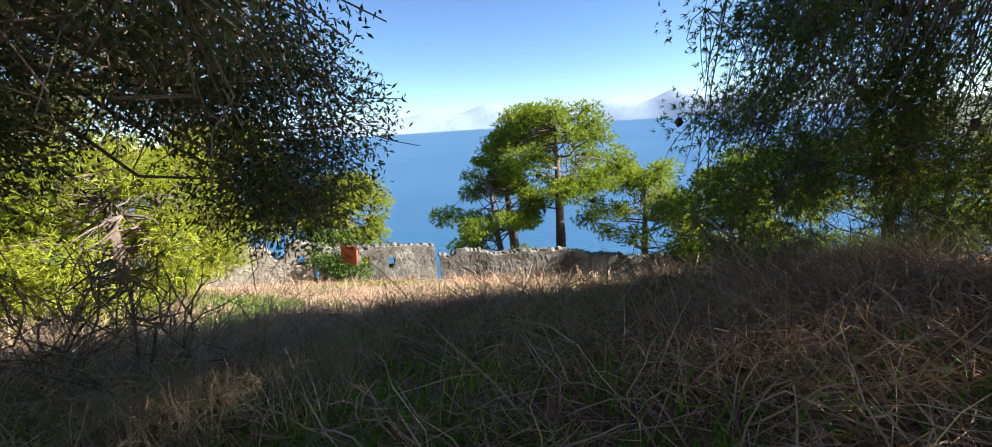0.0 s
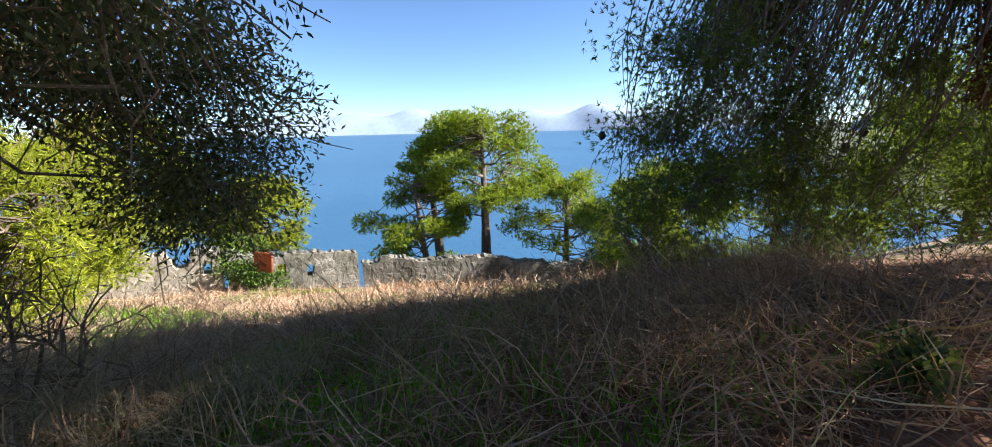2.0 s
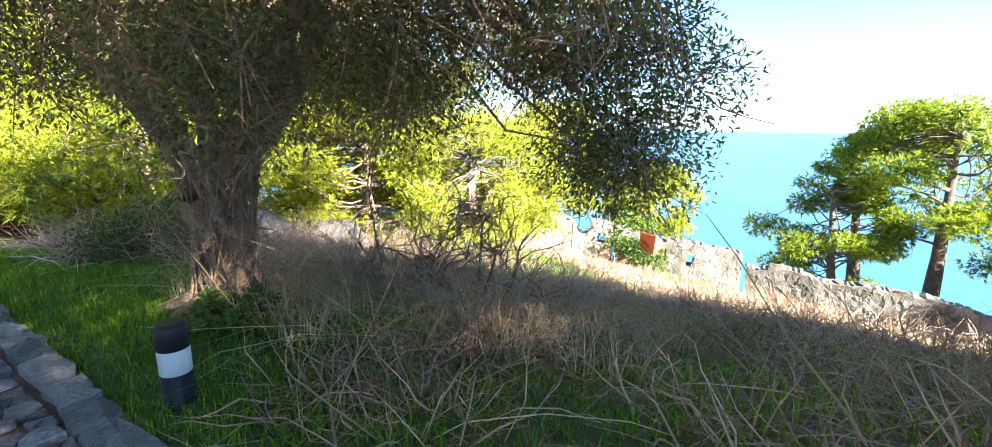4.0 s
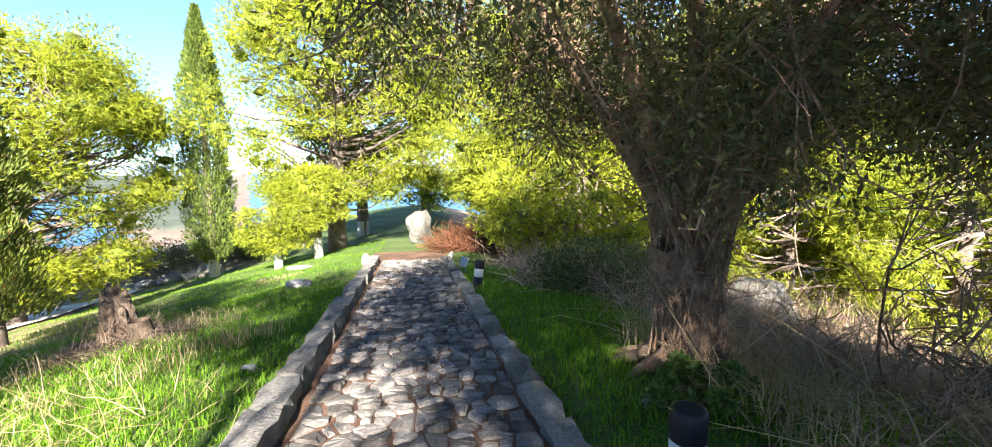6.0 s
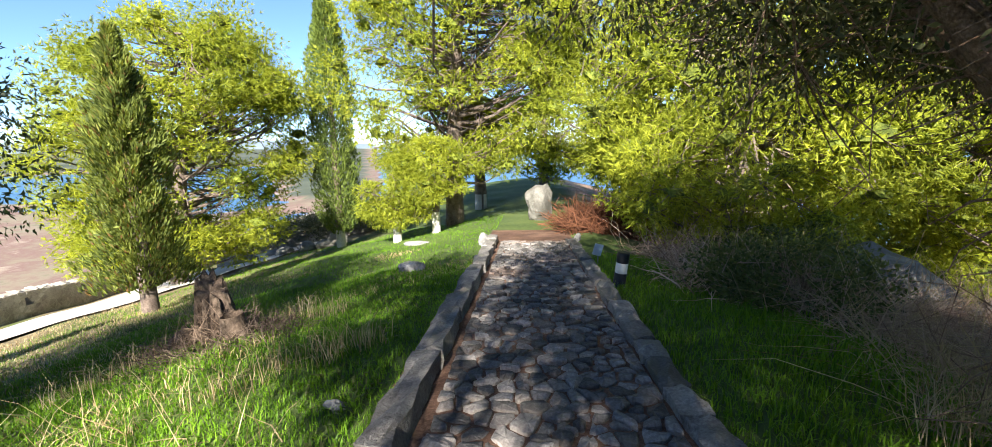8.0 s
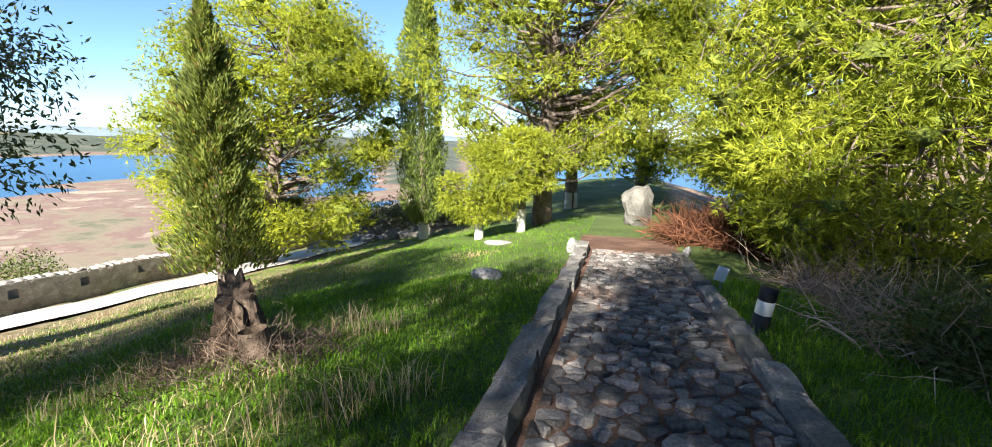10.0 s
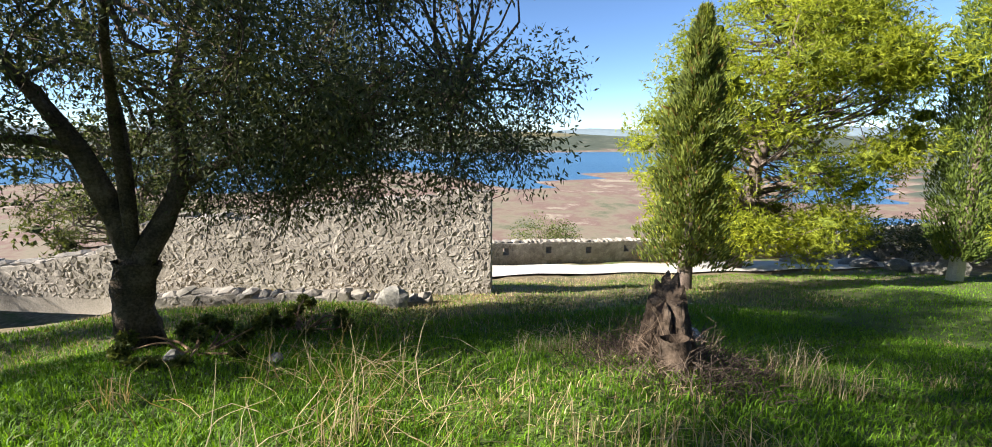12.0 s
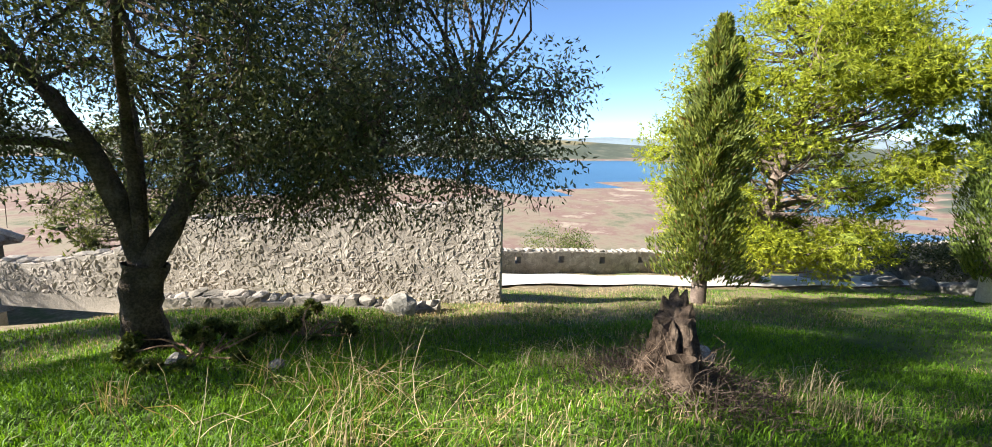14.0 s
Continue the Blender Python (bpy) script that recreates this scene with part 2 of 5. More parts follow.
def tube_arrays(points, radii, sides=8, wobble=0.0, gen=None):
    """A tapered tube along a line of points."""
    p, r = np.asarray(points, float), np.asarray(radii, float)
    d = unit(np.gradient(p, axis=0))
    ref = np.array([1.0, 0, 0]) if abs(d[0][0]) < 0.8 else np.array([0, 1.0, 0])
    a = unit(np.cross(d, ref))
    b = np.cross(d, a)
    th = np.linspace(0, 2 * np.pi, sides, endpoint=False)
    rr = r[:, None] * np.ones(sides)
    if wobble and gen is not None:
        rr = rr * (1 + wobble * gen.normal(size=sides)[None, :] * 0.7 + wobble * gen.normal(size=rr.shape) * 0.5)
    v = p[:, None] + (a[:, None] * np.cos(th)[None, :, None] + b[:, None] * np.sin(th)[None, :, None]) * rr[..., None]
    n = len(p)
    i, j = np.meshgrid(np.arange(n - 1), np.arange(sides), indexing="ij")
    k = (j + 1) % sides
    f = np.stack([i * sides + j, i * sides + k, (i + 1) * sides + k, (i + 1) * sides + j], -1).reshape(-1, 4)
    return v.reshape(-1, 3), f


def joined(pieces):
    vs, fs, n = [], [], 0
    for v, f in pieces:
        vs.append(v)
        fs.append(f + n)
        n += len(v)
    return np.concatenate(vs), np.concatenate(fs)


def curve_between(a, b, sag=0.0, wander=0.1, n=7, gen=None):
    a, b = np.asarray(a, float), np.asarray(b, float)
    s = np.linspace(0, 1, n)[:, None]
    off = np.zeros((n, 3))
    if gen is not None:
        span = np.linalg.norm(b - a)
        k = gen.normal(size=(2, 3)) * wander * span
        off = np.sin(np.pi * s) * k[0] + np.sin(2 * np.pi * s) * k[1] * 0.5
    off[:, 2] += np.sin(np.pi * s[:, 0]) * sag
    return a + (b - a) * s + off


# ---- lie of the land ----
def smooth(a, b, t):
    s = np.clip((np.asarray(t, float) - a) / (b - a), 0, 1)
    return s * s * (3 - 2 * s)


def ramp_up(t, w=1.0):
    """0 for t well under 0, t well over it, rounded between."""
    t = np.asarray(t, float)
    return np.where(t < -w, 0, np.where(t > w, t, (t + w) ** 2 / (4 * w)))


def path_z(y):
    y = np.asarray(y, float)
    return -0.08 * (y - 3.5) + 0.08 * ramp_up(y - 24, 4) + 0.05 * ramp_up(-4 - y, 2)


SEA = -40.0


def ground(x, y):
    x, y = np.asarray(x, float), np.asarray(y, float)
    z = path_z(np.clip(y, -30, 45))
    left = ramp_up(-x - 1.7, 1.0)
    z = z - 0.19 * np.minimum(left, 15) - 0.05 * smooth(0.9, 1.3, -x)
    z = z + 0.25 * np.exp(-((x + 3.1) ** 2 + (y - 6.4) ** 2) / 1.6)
    z = z - 1.7 * smooth(-9.5, -13, x) * smooth(1.5, -3, y)
    z = z - 0.1 * smooth(-2, -6, x) * np.clip(2.8 - y, 0, 8)
    right = ramp_up(x - 2.3, 1.2)
    z = z - 0.258 * np.minimum(right, 20) + 0.08 * smooth(0.9, 1.6, x)
    z = z - 0.085 * smooth(2, 5, x) * np.clip(-y - 2.5, 0, 20)
    z = z + 0.26 * np.exp(-(((x - 4.4) / 1.5) ** 2 + ((y + 3.9) / 1.4) ** 2))
    z = z + 0.14 * smooth(7, 14, x) * np.clip(y - 3.8, -12, 12)
    far = np.maximum(np.maximum(ramp_up(-x - 17.5 - 8 * smooth(2, -4, y), 2), ramp_up(x - 21, 2)), np.maximum(ramp_up(y - 48, 6), ramp_up(-40 - y, 6)))
    z = z - 0.62 * far
    near = smooth(0, 12, far)
    z = z + (1 - smooth(1.0, 1.4, np.abs(x)) < 0.5) * (0.05 * np.sin(x * 1.7 + y * 0.6) * np.sin(y * 1.3 - x * 0.4)) * (1 - near)
    r = np.hypot(x, y)
    az = np.degrees(np.arctan2(-x, y))
    marsh = smooth(34, 40, az + 6 * np.sin(r / 37)) * (1 - smooth(420, 520, r + 90 * np.sin(az * 0.21)))
    floor_z = np.where(marsh > 0.5, SEA + 0.6 * marsh, SEA - 3)
    land = smooth(24, 40, az) * (1 - smooth(150, 165, az))
    hills = land * smooth(900, 1500, r) * (30 + 16 * np.sin(az * 0.19 + 1) + 9 * np.sin(az * 0.53)) + smooth(15, 22, az) * (1 - smooth(26, 30, az)) * smooth(300, 420, r) * 9
    hills = hills + smooth(130, 150, np.abs(az)) * smooth(150, 900, r) * 45
    bar = (np.abs(r - 330 - 3 * (az - 25)) < 26) & (az > 18) & (az < 33)
    floor_z = np.where(bar, SEA + 0.8, floor_z) + hills
    return np.where((r > 60) & (z < floor_z), floor_z, np.maximum(z, floor_z))


def gz(x, y):
    return float(ground(x, y))


# ---- the ground, one sheet to the horizon ----
def axis(lo, hi, fine, far):
    a = list(np.arange(lo, hi + fine / 2, fine))
    step, v = fine, hi
    while v < far:
        step *= 1.16
        v += step
        a.append(v)
    step, v = fine, lo
    while v > -far:
        step *= 1.16
        v -= step
        a.insert(0, v)
    return np.array(a)


gx, gy = axis(-20, 22, 0.3, 4600), axis(-14, 40, 0.3, 4600)
GX, GY = np.meshgrid(gx, gy, indexing="ij")
GZ = ground(GX, GY)
jit = 0.01 * np.random.default_rng(3).normal(size=GZ.shape) * (np.hypot(GX, GY) < 40) * (np.abs(GX) > 1.3)
nx, ny = GX.shape
ii, jj = np.meshgrid(np.arange(nx - 1), np.arange(ny - 1), indexing="ij")
quads = np.stack([ii * ny + jj, (ii + 1) * ny + jj, (ii + 1) * ny + jj + 1, ii * ny + jj + 1], -1).reshape(-1, 4)


def ground_mat():
    m = rough_mat("earth_and_turf", (0.04, 0.065, 0.018), (0.075, 0.11, 0.028), (0.12, 0.15, 0.042), 0.5, 9, 0.95, 0.6, 0.04)
    nt = m.node_tree
    bs = nt.nodes["Principled BSDF"]
    turf = bs.inputs["Base Color"].links[0].from_socket
    tc = nt.nodes.new("ShaderNodeTexCoord")
    sp = nt.nodes.new("ShaderNodeSeparateXYZ")
    nt.links.new(tc.outputs["Object"], sp.inputs[0])

    def span(sock, a, b):
        n = nt.nodes.new("ShaderNodeMapRange")
        n.interpolation_type = "SMOOTHSTEP"
        nt.links.new(sock, n.inputs["Value"])
        n.inputs["From Min"].default_value, n.inputs["From Max"].default_value = a, b
        return n.outputs["Result"]

    def times(a, b):
        n = nt.nodes.new("ShaderNodeMath")
        n.operation = "MULTIPLY"
        for s, v in zip(n.inputs, (a, b)):
            if hasattr(v, "is_linked"):
                nt.links.new(v, s)
            else:
                s.default_value = v
        return n.outputs[0]

    # dry straw and red earth on the bramble side, red earth under the big pine
    straw = noise_node(nt, 0.55, 5)
    sr = ramp(nt, [(0.38, (0, 0, 0)), (0.5, (1, 1, 1))])
    nt.links.new(straw.outputs["Fac"], sr.inputs[0])
    straw_col = noise_node(nt, 7, 6)
    sc = ramp(nt, [(0.3, (0.14, 0.09, 0.062)), (0.55, (0.30, 0.205, 0.145)), (0.7, (0.45, 0.34, 0.25))])
    nt.links.new(straw_col.outputs["Fac"], sc.inputs[0])
    col = mixed(nt, times(sr.outputs[0], span(sp.outputs["X"], 1.9, 3.4)), turf, sc.outputs[0])
    dry_l = times(times(sr.outputs[0], span(sp.outputs["X"], -5.5, -8.5)), 0.6)
    col = mixed(nt, dry_l, col, sc.outputs[0])
    red = ramp(nt, [(0.3, (0.12, 0.05, 0.03)), (0.6, (0.25, 0.115, 0.07)), (0.75, (0.36, 0.19, 0.12))])
    nt.links.new(straw_col.outputs["Fac"], red.inputs[0])
    under = times(times(times(span(sp.outputs["Y"], 1.6, -0.8), span(sp.outputs["Y"], -11, -7)), span(sp.outputs["X"], 0.6, 1.8)), span(sp.outputs["X"], 8, 5.5))
    col = mixed(nt, under, col, red.outputs[0])
    # marsh and far woods, the woods' colour greyed to stand in for haze
    wood = noise_node(nt, 0.012, 8, 0.7)
    wr = ramp(nt, [(0.35, (0.045, 0.06, 0.042)), (0.52, (0.078, 0.092, 0.066)), (0.66, (0.14, 0.142, 0.105))])
    nt.links.new(wood.outputs["Fac"], wr.inputs[0])
    mn = noise_node(nt, 0.035, 9, 0.72)
    mr = ramp(nt, [(0.34, (0.10, 0.11, 0.065)), (0.45, (0.21, 0.175, 0.125)), (0.55, (0.17, 0.105, 0.09)), (0.66, (0.33, 0.285, 0.215))])
    nt.links.new(mn.outputs["Fac"], mr.inputs[0])
    low = times(span(sp.outputs["Z"], SEA + 3, SEA + 1.2), span(sp.outputs["X"], -20, -60))
    farness = span(sp.outputs["Z"], -9, -14)
    col = mixed(nt, farness, col, wr.outputs[0])
    col = mixed(nt, low, col, mr.outputs[0])
    nt.links.new(col, bs.inputs["Base Color"])
    return m


M_GROUND = ground_mat()
land = array_part("ground", np.stack([GX, GY, GZ + jit], -1).reshape(-1, 3), quads, M_GROUND, smooth=True)
tagged(land, "hillside of turf, dry straw and red earth", "ground", kind="structure")

# sea and lagoon, one sheet
def water_mat():
    m = bpy.data.materials.new("sea_water")
    m.use_nodes = True
    nt = m.node_tree
    bs = nt.nodes["Principled BSDF"]
    bs.inputs["Roughness"].default_value = 0.3
    bs.inputs["Specular IOR Level"].default_value = 0.3
    bs.inputs["IOR"].default_value = 1.33
    n = noise_node(nt, 0.004, 5)
    r = ramp(nt, [(0.35, (0.028, 0.095, 0.185)), (0.65, (0.042, 0.125, 0.235))])
    nt.links.new(n.outputs["Fac"], r.inputs[0])
    nt.links.new(r.outputs[0], bs.inputs["Base Color"])
    w = noise_node(nt, 0.25, 6, 0.7)
    b = nt.nodes.new("ShaderNodeBump")
    b.inputs["Strength"].default_value = 0.5
    b.inputs["Distance"].default_value = 0.6
    nt.links.new(w.outputs["Fac"], b.inputs["Height"])
    nt.links.new(b.outputs[0], bs.inputs["Normal"])
    return m


wx = axis(-300, 300, 150, 4700)
WX, WY = np.meshgrid(wx, wx, indexing="ij")
wnn = len(wx)
ii, jj = np.meshgrid(np.arange(wnn - 1), np.arange(wnn - 1), indexing="ij")
wq = np.stack([ii * wnn + jj, (ii + 1) * wnn + jj, (ii + 1) * wnn + jj + 1, ii * wnn + jj + 1], -1).reshape(-1, 4)
water = array_part("water", np.stack([WX, WY, 0 * WX + SEA], -1).reshape(-1, 3), wq, water_mat())
tagged(water, "calm blue sea and lagoon below the hill", "water", kind="structure")


# mountains across the water, their haze put into the base colour
def painted_haze_mat(name, colour):
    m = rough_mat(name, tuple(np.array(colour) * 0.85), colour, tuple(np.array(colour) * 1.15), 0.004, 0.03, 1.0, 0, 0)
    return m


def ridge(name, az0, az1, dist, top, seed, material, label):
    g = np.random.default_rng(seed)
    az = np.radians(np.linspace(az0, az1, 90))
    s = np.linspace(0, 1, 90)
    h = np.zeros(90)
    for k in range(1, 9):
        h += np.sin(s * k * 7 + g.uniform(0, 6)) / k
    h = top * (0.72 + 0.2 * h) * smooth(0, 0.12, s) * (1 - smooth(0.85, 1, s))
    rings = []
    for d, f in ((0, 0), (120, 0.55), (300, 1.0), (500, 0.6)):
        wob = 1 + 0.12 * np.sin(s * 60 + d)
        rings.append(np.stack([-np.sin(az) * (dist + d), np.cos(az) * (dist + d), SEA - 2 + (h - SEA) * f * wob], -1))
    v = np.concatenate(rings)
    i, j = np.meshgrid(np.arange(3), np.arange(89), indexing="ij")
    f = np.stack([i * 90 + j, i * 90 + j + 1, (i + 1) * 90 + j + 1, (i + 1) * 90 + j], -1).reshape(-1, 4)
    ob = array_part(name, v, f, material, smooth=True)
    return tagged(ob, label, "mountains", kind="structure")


ridge("backdrop", -128, -62, 4000, 165, 5, painted_haze_mat("haze_painted_mountains", (0.26, 0.34, 0.46)), "mountain range across the sea, its haze put into a pale blue colour")
ridge("backdrop", -178, -136, 1700, 160, 8, painted_haze_mat("haze_painted_near_hills", (0.13, 0.17, 0.19)), "wooded hill beyond the shore, its haze put into a blue-green colour")
ridge("backdrop", 18, 130, 3300, 45, 12, painted_haze_mat("haze_painted_low_hills", (0.17, 0.22, 0.25)), "low hills behind the lagoon, their haze put into the colour")

# ---- white gravel road behind the ruined wall ----
ry = np.linspace(-30, 46, 110)
def road_x(y):
    return -13.3 + 1.6 * smooth(10, 40, y) * 2 - 1.2 * smooth(4, -20, y)
RXs = np.linspace(-1.7, 1.7, 9)
RV = np.stack([road_x(ry)[:, None] + RXs[None, :] + 0 * ry[:, None], ry[:, None] + 0 * RXs[None, :], np.zeros((110, 9))], -1)
RV[..., 2] = ground(RV[..., 0], RV[..., 1]) + 0.06
i, j = np.meshgrid(np.arange(109), np.arange(8), indexing="ij")
rf = np.stack([i * 9 + j, i * 9 + j + 1, (i + 1) * 9 + j + 1, (i + 1) * 9 + j], -1).reshape(-1, 4)
tagged(array_part("road", RV.reshape(-1, 3), rf, M_ROAD, smooth=True), "pale gravel road along the parapet wall", "road", kind="structure")


# ---- paved path with kerbs ----
PATH_L, PATH_R, PATH_END = -0.78, 0.84, 13.4


def strip(name, x0, x1, y0, y1, lift, material, nx_=6, ny_=60):
    xs, ys = np.linspace(x0, x1, nx_), np.linspace(y0, y1, ny_)
    X, Y = np.meshgrid(xs, ys, indexing="ij")
    Z = path_z(Y) + lift
    i, j = np.meshgrid(np.arange(nx_ - 1), np.arange(ny_ - 1), indexing="ij")
    f = np.stack([i * ny_ + j, (i + 1) * ny_ + j, (i + 1) * ny_ + j + 1, i * ny_ + j + 1], -1).reshape(-1, 4)
    return array_part(name, np.stack([X, Y, Z], -1).reshape(-1, 3), f, material, smooth=True)


pavement = tagged(strip("pavement", PATH_L - 0.3, PATH_R + 0.3, -12, PATH_END + 2.5, 0.012, M_JOINT), "footpath of irregular flat stones set in reddish earth", "footpath", kind="structure")


def clip_poly(poly, mid, way):
    out = []
    for k in range(len(poly)):
        a, b = poly[k], poly[(k + 1) % len(poly)]
        da, db = (a - mid) @ way, (b - mid) @ way
        if da <= 0:
            out.append(a)
        if da * db < 0:
            out.append(a + (b - a) * da / (da - db))
    return out


def cells(x0, x1, y0, y1, step, gen):
    """Irregular stones: the cells of scattered points."""
    nx_, ny_ = max(1, round((x1 - x0) / step)), max(1, round((y1 - y0) / step))
    pts = []
    for i in range(nx_):
        for j in range(ny_):
            if gen.random() < 0.26:
                continue
            pts.append(((x0 + (i + 0.5 + gen.uniform(-0.42, 0.42)) * (x1 - x0) / nx_), y0 + (j + 0.5 + gen.uniform(-0.42, 0.42)) * (y1 - y0) / ny_))
    pts = np.array(pts)
    res = []
    for p in pts:
        poly = [np.array(q) for q in ((x0, y0), (x1, y0), (x1, y1), (x0, y1))]
        d = np.hypot(*(pts - p).T)
        for q in pts[(d > 0) & (d < step * 3.2)]:
            poly = clip_poly(poly, (p + q) / 2, q - p)
            if len(poly) < 3:
                break
        if len(poly) >= 3:
            res.append((p, poly))
    return res


def slab_arrays(centre, poly, gap, depth, edge, gen, rough=0.008):
    """A flat stone with worn upper edges, about its own centre."""
    p = np.array(poly) - centre
    d = np.linalg.norm(p, axis=1, keepdims=True)
    p = p * np.maximum(d - gap, 0.01) / np.maximum(d, 1e-6)
    # round the corners
    q = np.concatenate([[0.88 * a + 0.12 * b, 0.12 * a + 0.88 * b] for a, b in zip(p, np.roll(p, -1, 0))])
    n = len(q)
    top = q * (1 - edge / np.maximum(np.linalg.norm(q, axis=1, keepdims=True), edge * 1.5))
    zt = gen.normal(size=n) * rough
    v = np.concatenate([np.c_[q, np.full(n, -depth)], np.c_[q * 1.0, zt - edge * 0.7], np.c_[top, zt], [[0, 0, rough]]])
    k = np.arange(n)
    m = (k + 1) % n
    f = np.concatenate([np.stack([k, m, n + m, n + k], 1), np.stack([n + k, n + m, 2 * n + m, 2 * n + k], 1), np.stack([2 * n + k, 2 * n + m, np.full(n, 3 * n), np.full(n, 3 * n)], 1)])
    return v, f


def raw_poly(name, verts, faces):
    me = bpy.data.meshes.new(name)
    me.from_pydata([tuple(q) for q in verts], [], [tuple(dict.fromkeys(int(i) for i in f)) for f in faces])
    return me


def kerb_side(x_in, out, name, label):
    """One row of dressed kerb stones, end to end."""
    row = tagged(thing(name, (x_in, 0, gz(x_in, 0)), label, "kerb"), kind="structure")
    gen = np.random.default_rng(21 if out > 0 else 22)
    y = -6.0
    while y < PATH_END:
        ln = gen.uniform(0.38, 0.75)
        w = gen.uniform(0.19, 0.23)
        h = (0.19 if out < 0 else 0.1) + gen.uniform(-0.02, 0.02)
        bm = bmesh.new()
        bmesh.ops.create_cube(bm, size=1)
        bmesh.ops.subdivide_edges(bm, edges=bm.edges[:], cuts=2, use_grid_fill=True)
        for v in bm.verts:
            v.co = Vector((v.co.x * w, v.co.y * (ln - 0.012), v.co.z * 0.3))
            e = 0.012
            v.co += Vector((gen.normal() * e, gen.normal() * e * 0.5, gen.normal() * e))
            if v.co.z > 0.05 and abs(v.co.x) > w * 0.3:
                v.co.z -= 0.012
        cx = x_in + out * w / 2 + gen.uniform(-0.012, 0.012)
        cy = y + ln / 2
        bmesh.ops.transform(bm, matrix=Matrix.Translation((cx, cy, float(path_z(cy)) + h - 0.15)) @ Matrix.Rotation(-0.079, 4, "X") @ Matrix.Rotation(gen.normal() * 0.02, 4, "Z"), verts=bm.verts)
        part("kerb_stone", bm, M_KERB, row)
        y += ln


kerb_side(PATH_L, -1, "kerb", "row of worn grey kerb stones edging the path by the lawn")
kerb_side(PATH_R, 1, "kerb", "low row of grey kerb stones beside the path lamps")


# ---- rubble walls ----
def wall_frame(a, b):
    a, b = np.array(a, float), np.array(b, float)
    ln = np.hypot(*(b - a))
    return a, (b - a) / ln, ln


def rubble_wall(name, a, b, top, base, thick, stone, material, mortar, label, holes=(), seed=1, limit=300, near=None, cap=0.06, bury=0.5, detail=True, category="stone wall"):
    """A wall of rough stones from a to b. top(s) and base(s) are heights along it; holes: (s, z above base, width, height)."""
    gen = np.random.default_rng(seed)
    o, along, ln = wall_frame(a, b)
    out = np.array([-along[1], along[0]])      # the face towards the walker
    wall = thing(name, (*o, base(0)), label, category, kind="structure")
    n = max(2, int(ln / 0.3))
    # core, in upright strips between the holes
    cuts = sorted({0.0, ln, *[c for h in holes for c in (h[0] - h[2] / 2, h[0] + h[2] / 2)], *np.linspace(0, ln, n).tolist()})
    cuts = [c for c in cuts if 0 <= c <= ln]
    vs, fs, k = [], [], 0

    def block(s0, s1, z0, z1, z2, z3):
        nonlocal k
        for s, lo, hi in ((s0, z0, z2), (s1, z1, z3)):
            for side in (0.0, -thick):
                for z in (lo, hi):
                    q = o + along * s + out * side
                    vs.append((q[0], q[1], z))
        for f in ((0, 4, 5, 1), (2, 3, 7, 6), (1, 5, 7, 3), (0, 2, 6, 4), (0, 1, 3, 2), (4, 6, 7, 5)):
            fs.append([k + i for i in f])
        k += 8

    for s0, s1 in zip(cuts[:-1], cuts[1:]):
        if s1 - s0 < 1e-4:
            continue
        m = (s0 + s1) / 2
        hole = [h for h in holes if abs(m - h[0]) < h[2] / 2]
        b0, b1, t0, t1 = base(s0) - bury, base(s1) - bury, top(s0), top(s1)
        if hole:
            z0 = base(hole[0][0]) + hole[0][1]
            block(s0, s1, b0, b1, z0, z0)
            if z0 + hole[0][3] < min(t0, t1):
                block(s0, s1, z0 + hole[0][3], z0 + hole[0][3], t0, t1)
        else:
            block(s0, s1, b0, b1, t0, t1)
    array_part("core", np.array(vs), np.array(fs), mortar, wall)
    # stones standing proud of the mortar
    hmax = max(top(s) - base(s) for s in np.linspace(0, ln, 30))
    made = 0
    rest = []
    for p, poly in cells(0, ln, -0.15, hmax, stone, gen):
        s, h = p
        zb = base(s)
        if zb + h > top(s) - 0.02 or any(abs(s - q[0]) < q[2] / 2 + stone * 0.35 and q[1] - stone * 0.35 < h < q[1] + q[3] + stone * 0.35 for q in holes):
            continue
        v, f = slab_arrays(p, poly, 0.009, 0.05, 0.012, gen, 0.009)
        proud = gen.uniform(-0.006, 0.01)
        loc = o + along * s + out * proud
        turn = np.stack([np.array([along[0], along[1], 0]), np.array([0, 0, 1.0]), np.array([out[0], out[1], 0])], 1)
        world_v = v @ turn.T + np.array([loc[0], loc[1], zb + h])
        if made < limit and (near is None or near[0] < s < near[1]):
            me = raw_poly("stone", world_v, f)
            me.materials.append(material)
            ob = new("stone", me)
            ob.parent = wall
            ob.matrix_parent_inverse = Matrix.Translation(-Vector(wall.location))
            made += 1
        else:
            rest.append((world_v, f))
    # ragged coping
    s = 0.0
    while s < ln:
        w = gen.uniform(0.12, 0.34)
        bm = bmesh.new()
        bmesh.ops.create_icosphere(bm, subdivisions=1, radius=0.5)
        hh = gen.uniform(0.08, 0.2)
        for v in bm.verts:
            v.co = Vector((v.co.x * w * 1.15, v.co.y * thick * gen.uniform(0.9, 1.15), v.co.z * hh)) + Vector(gen.normal(size=3) * 0.015)
        q = o + along * (s + w / 2) - out * thick / 2
        bmesh.ops.transform(bm, matrix=Matrix.Translation((q[0], q[1], top(min(s + w / 2, ln)) + cap * gen.uniform(-0.5, 0.6))) @ Matrix.Rotation(math.atan2(along[1], along[0]), 4, "Z"), verts=bm.verts)
        bm.verts.index_update()
        vv = np.array([v.co[:] for v in bm.verts])
        ff = np.array([[v.index for v in f.verts] + [f.verts[2].index] for f in bm.faces])
        bm.free()
        rest.append((vv, ff))
        s += w
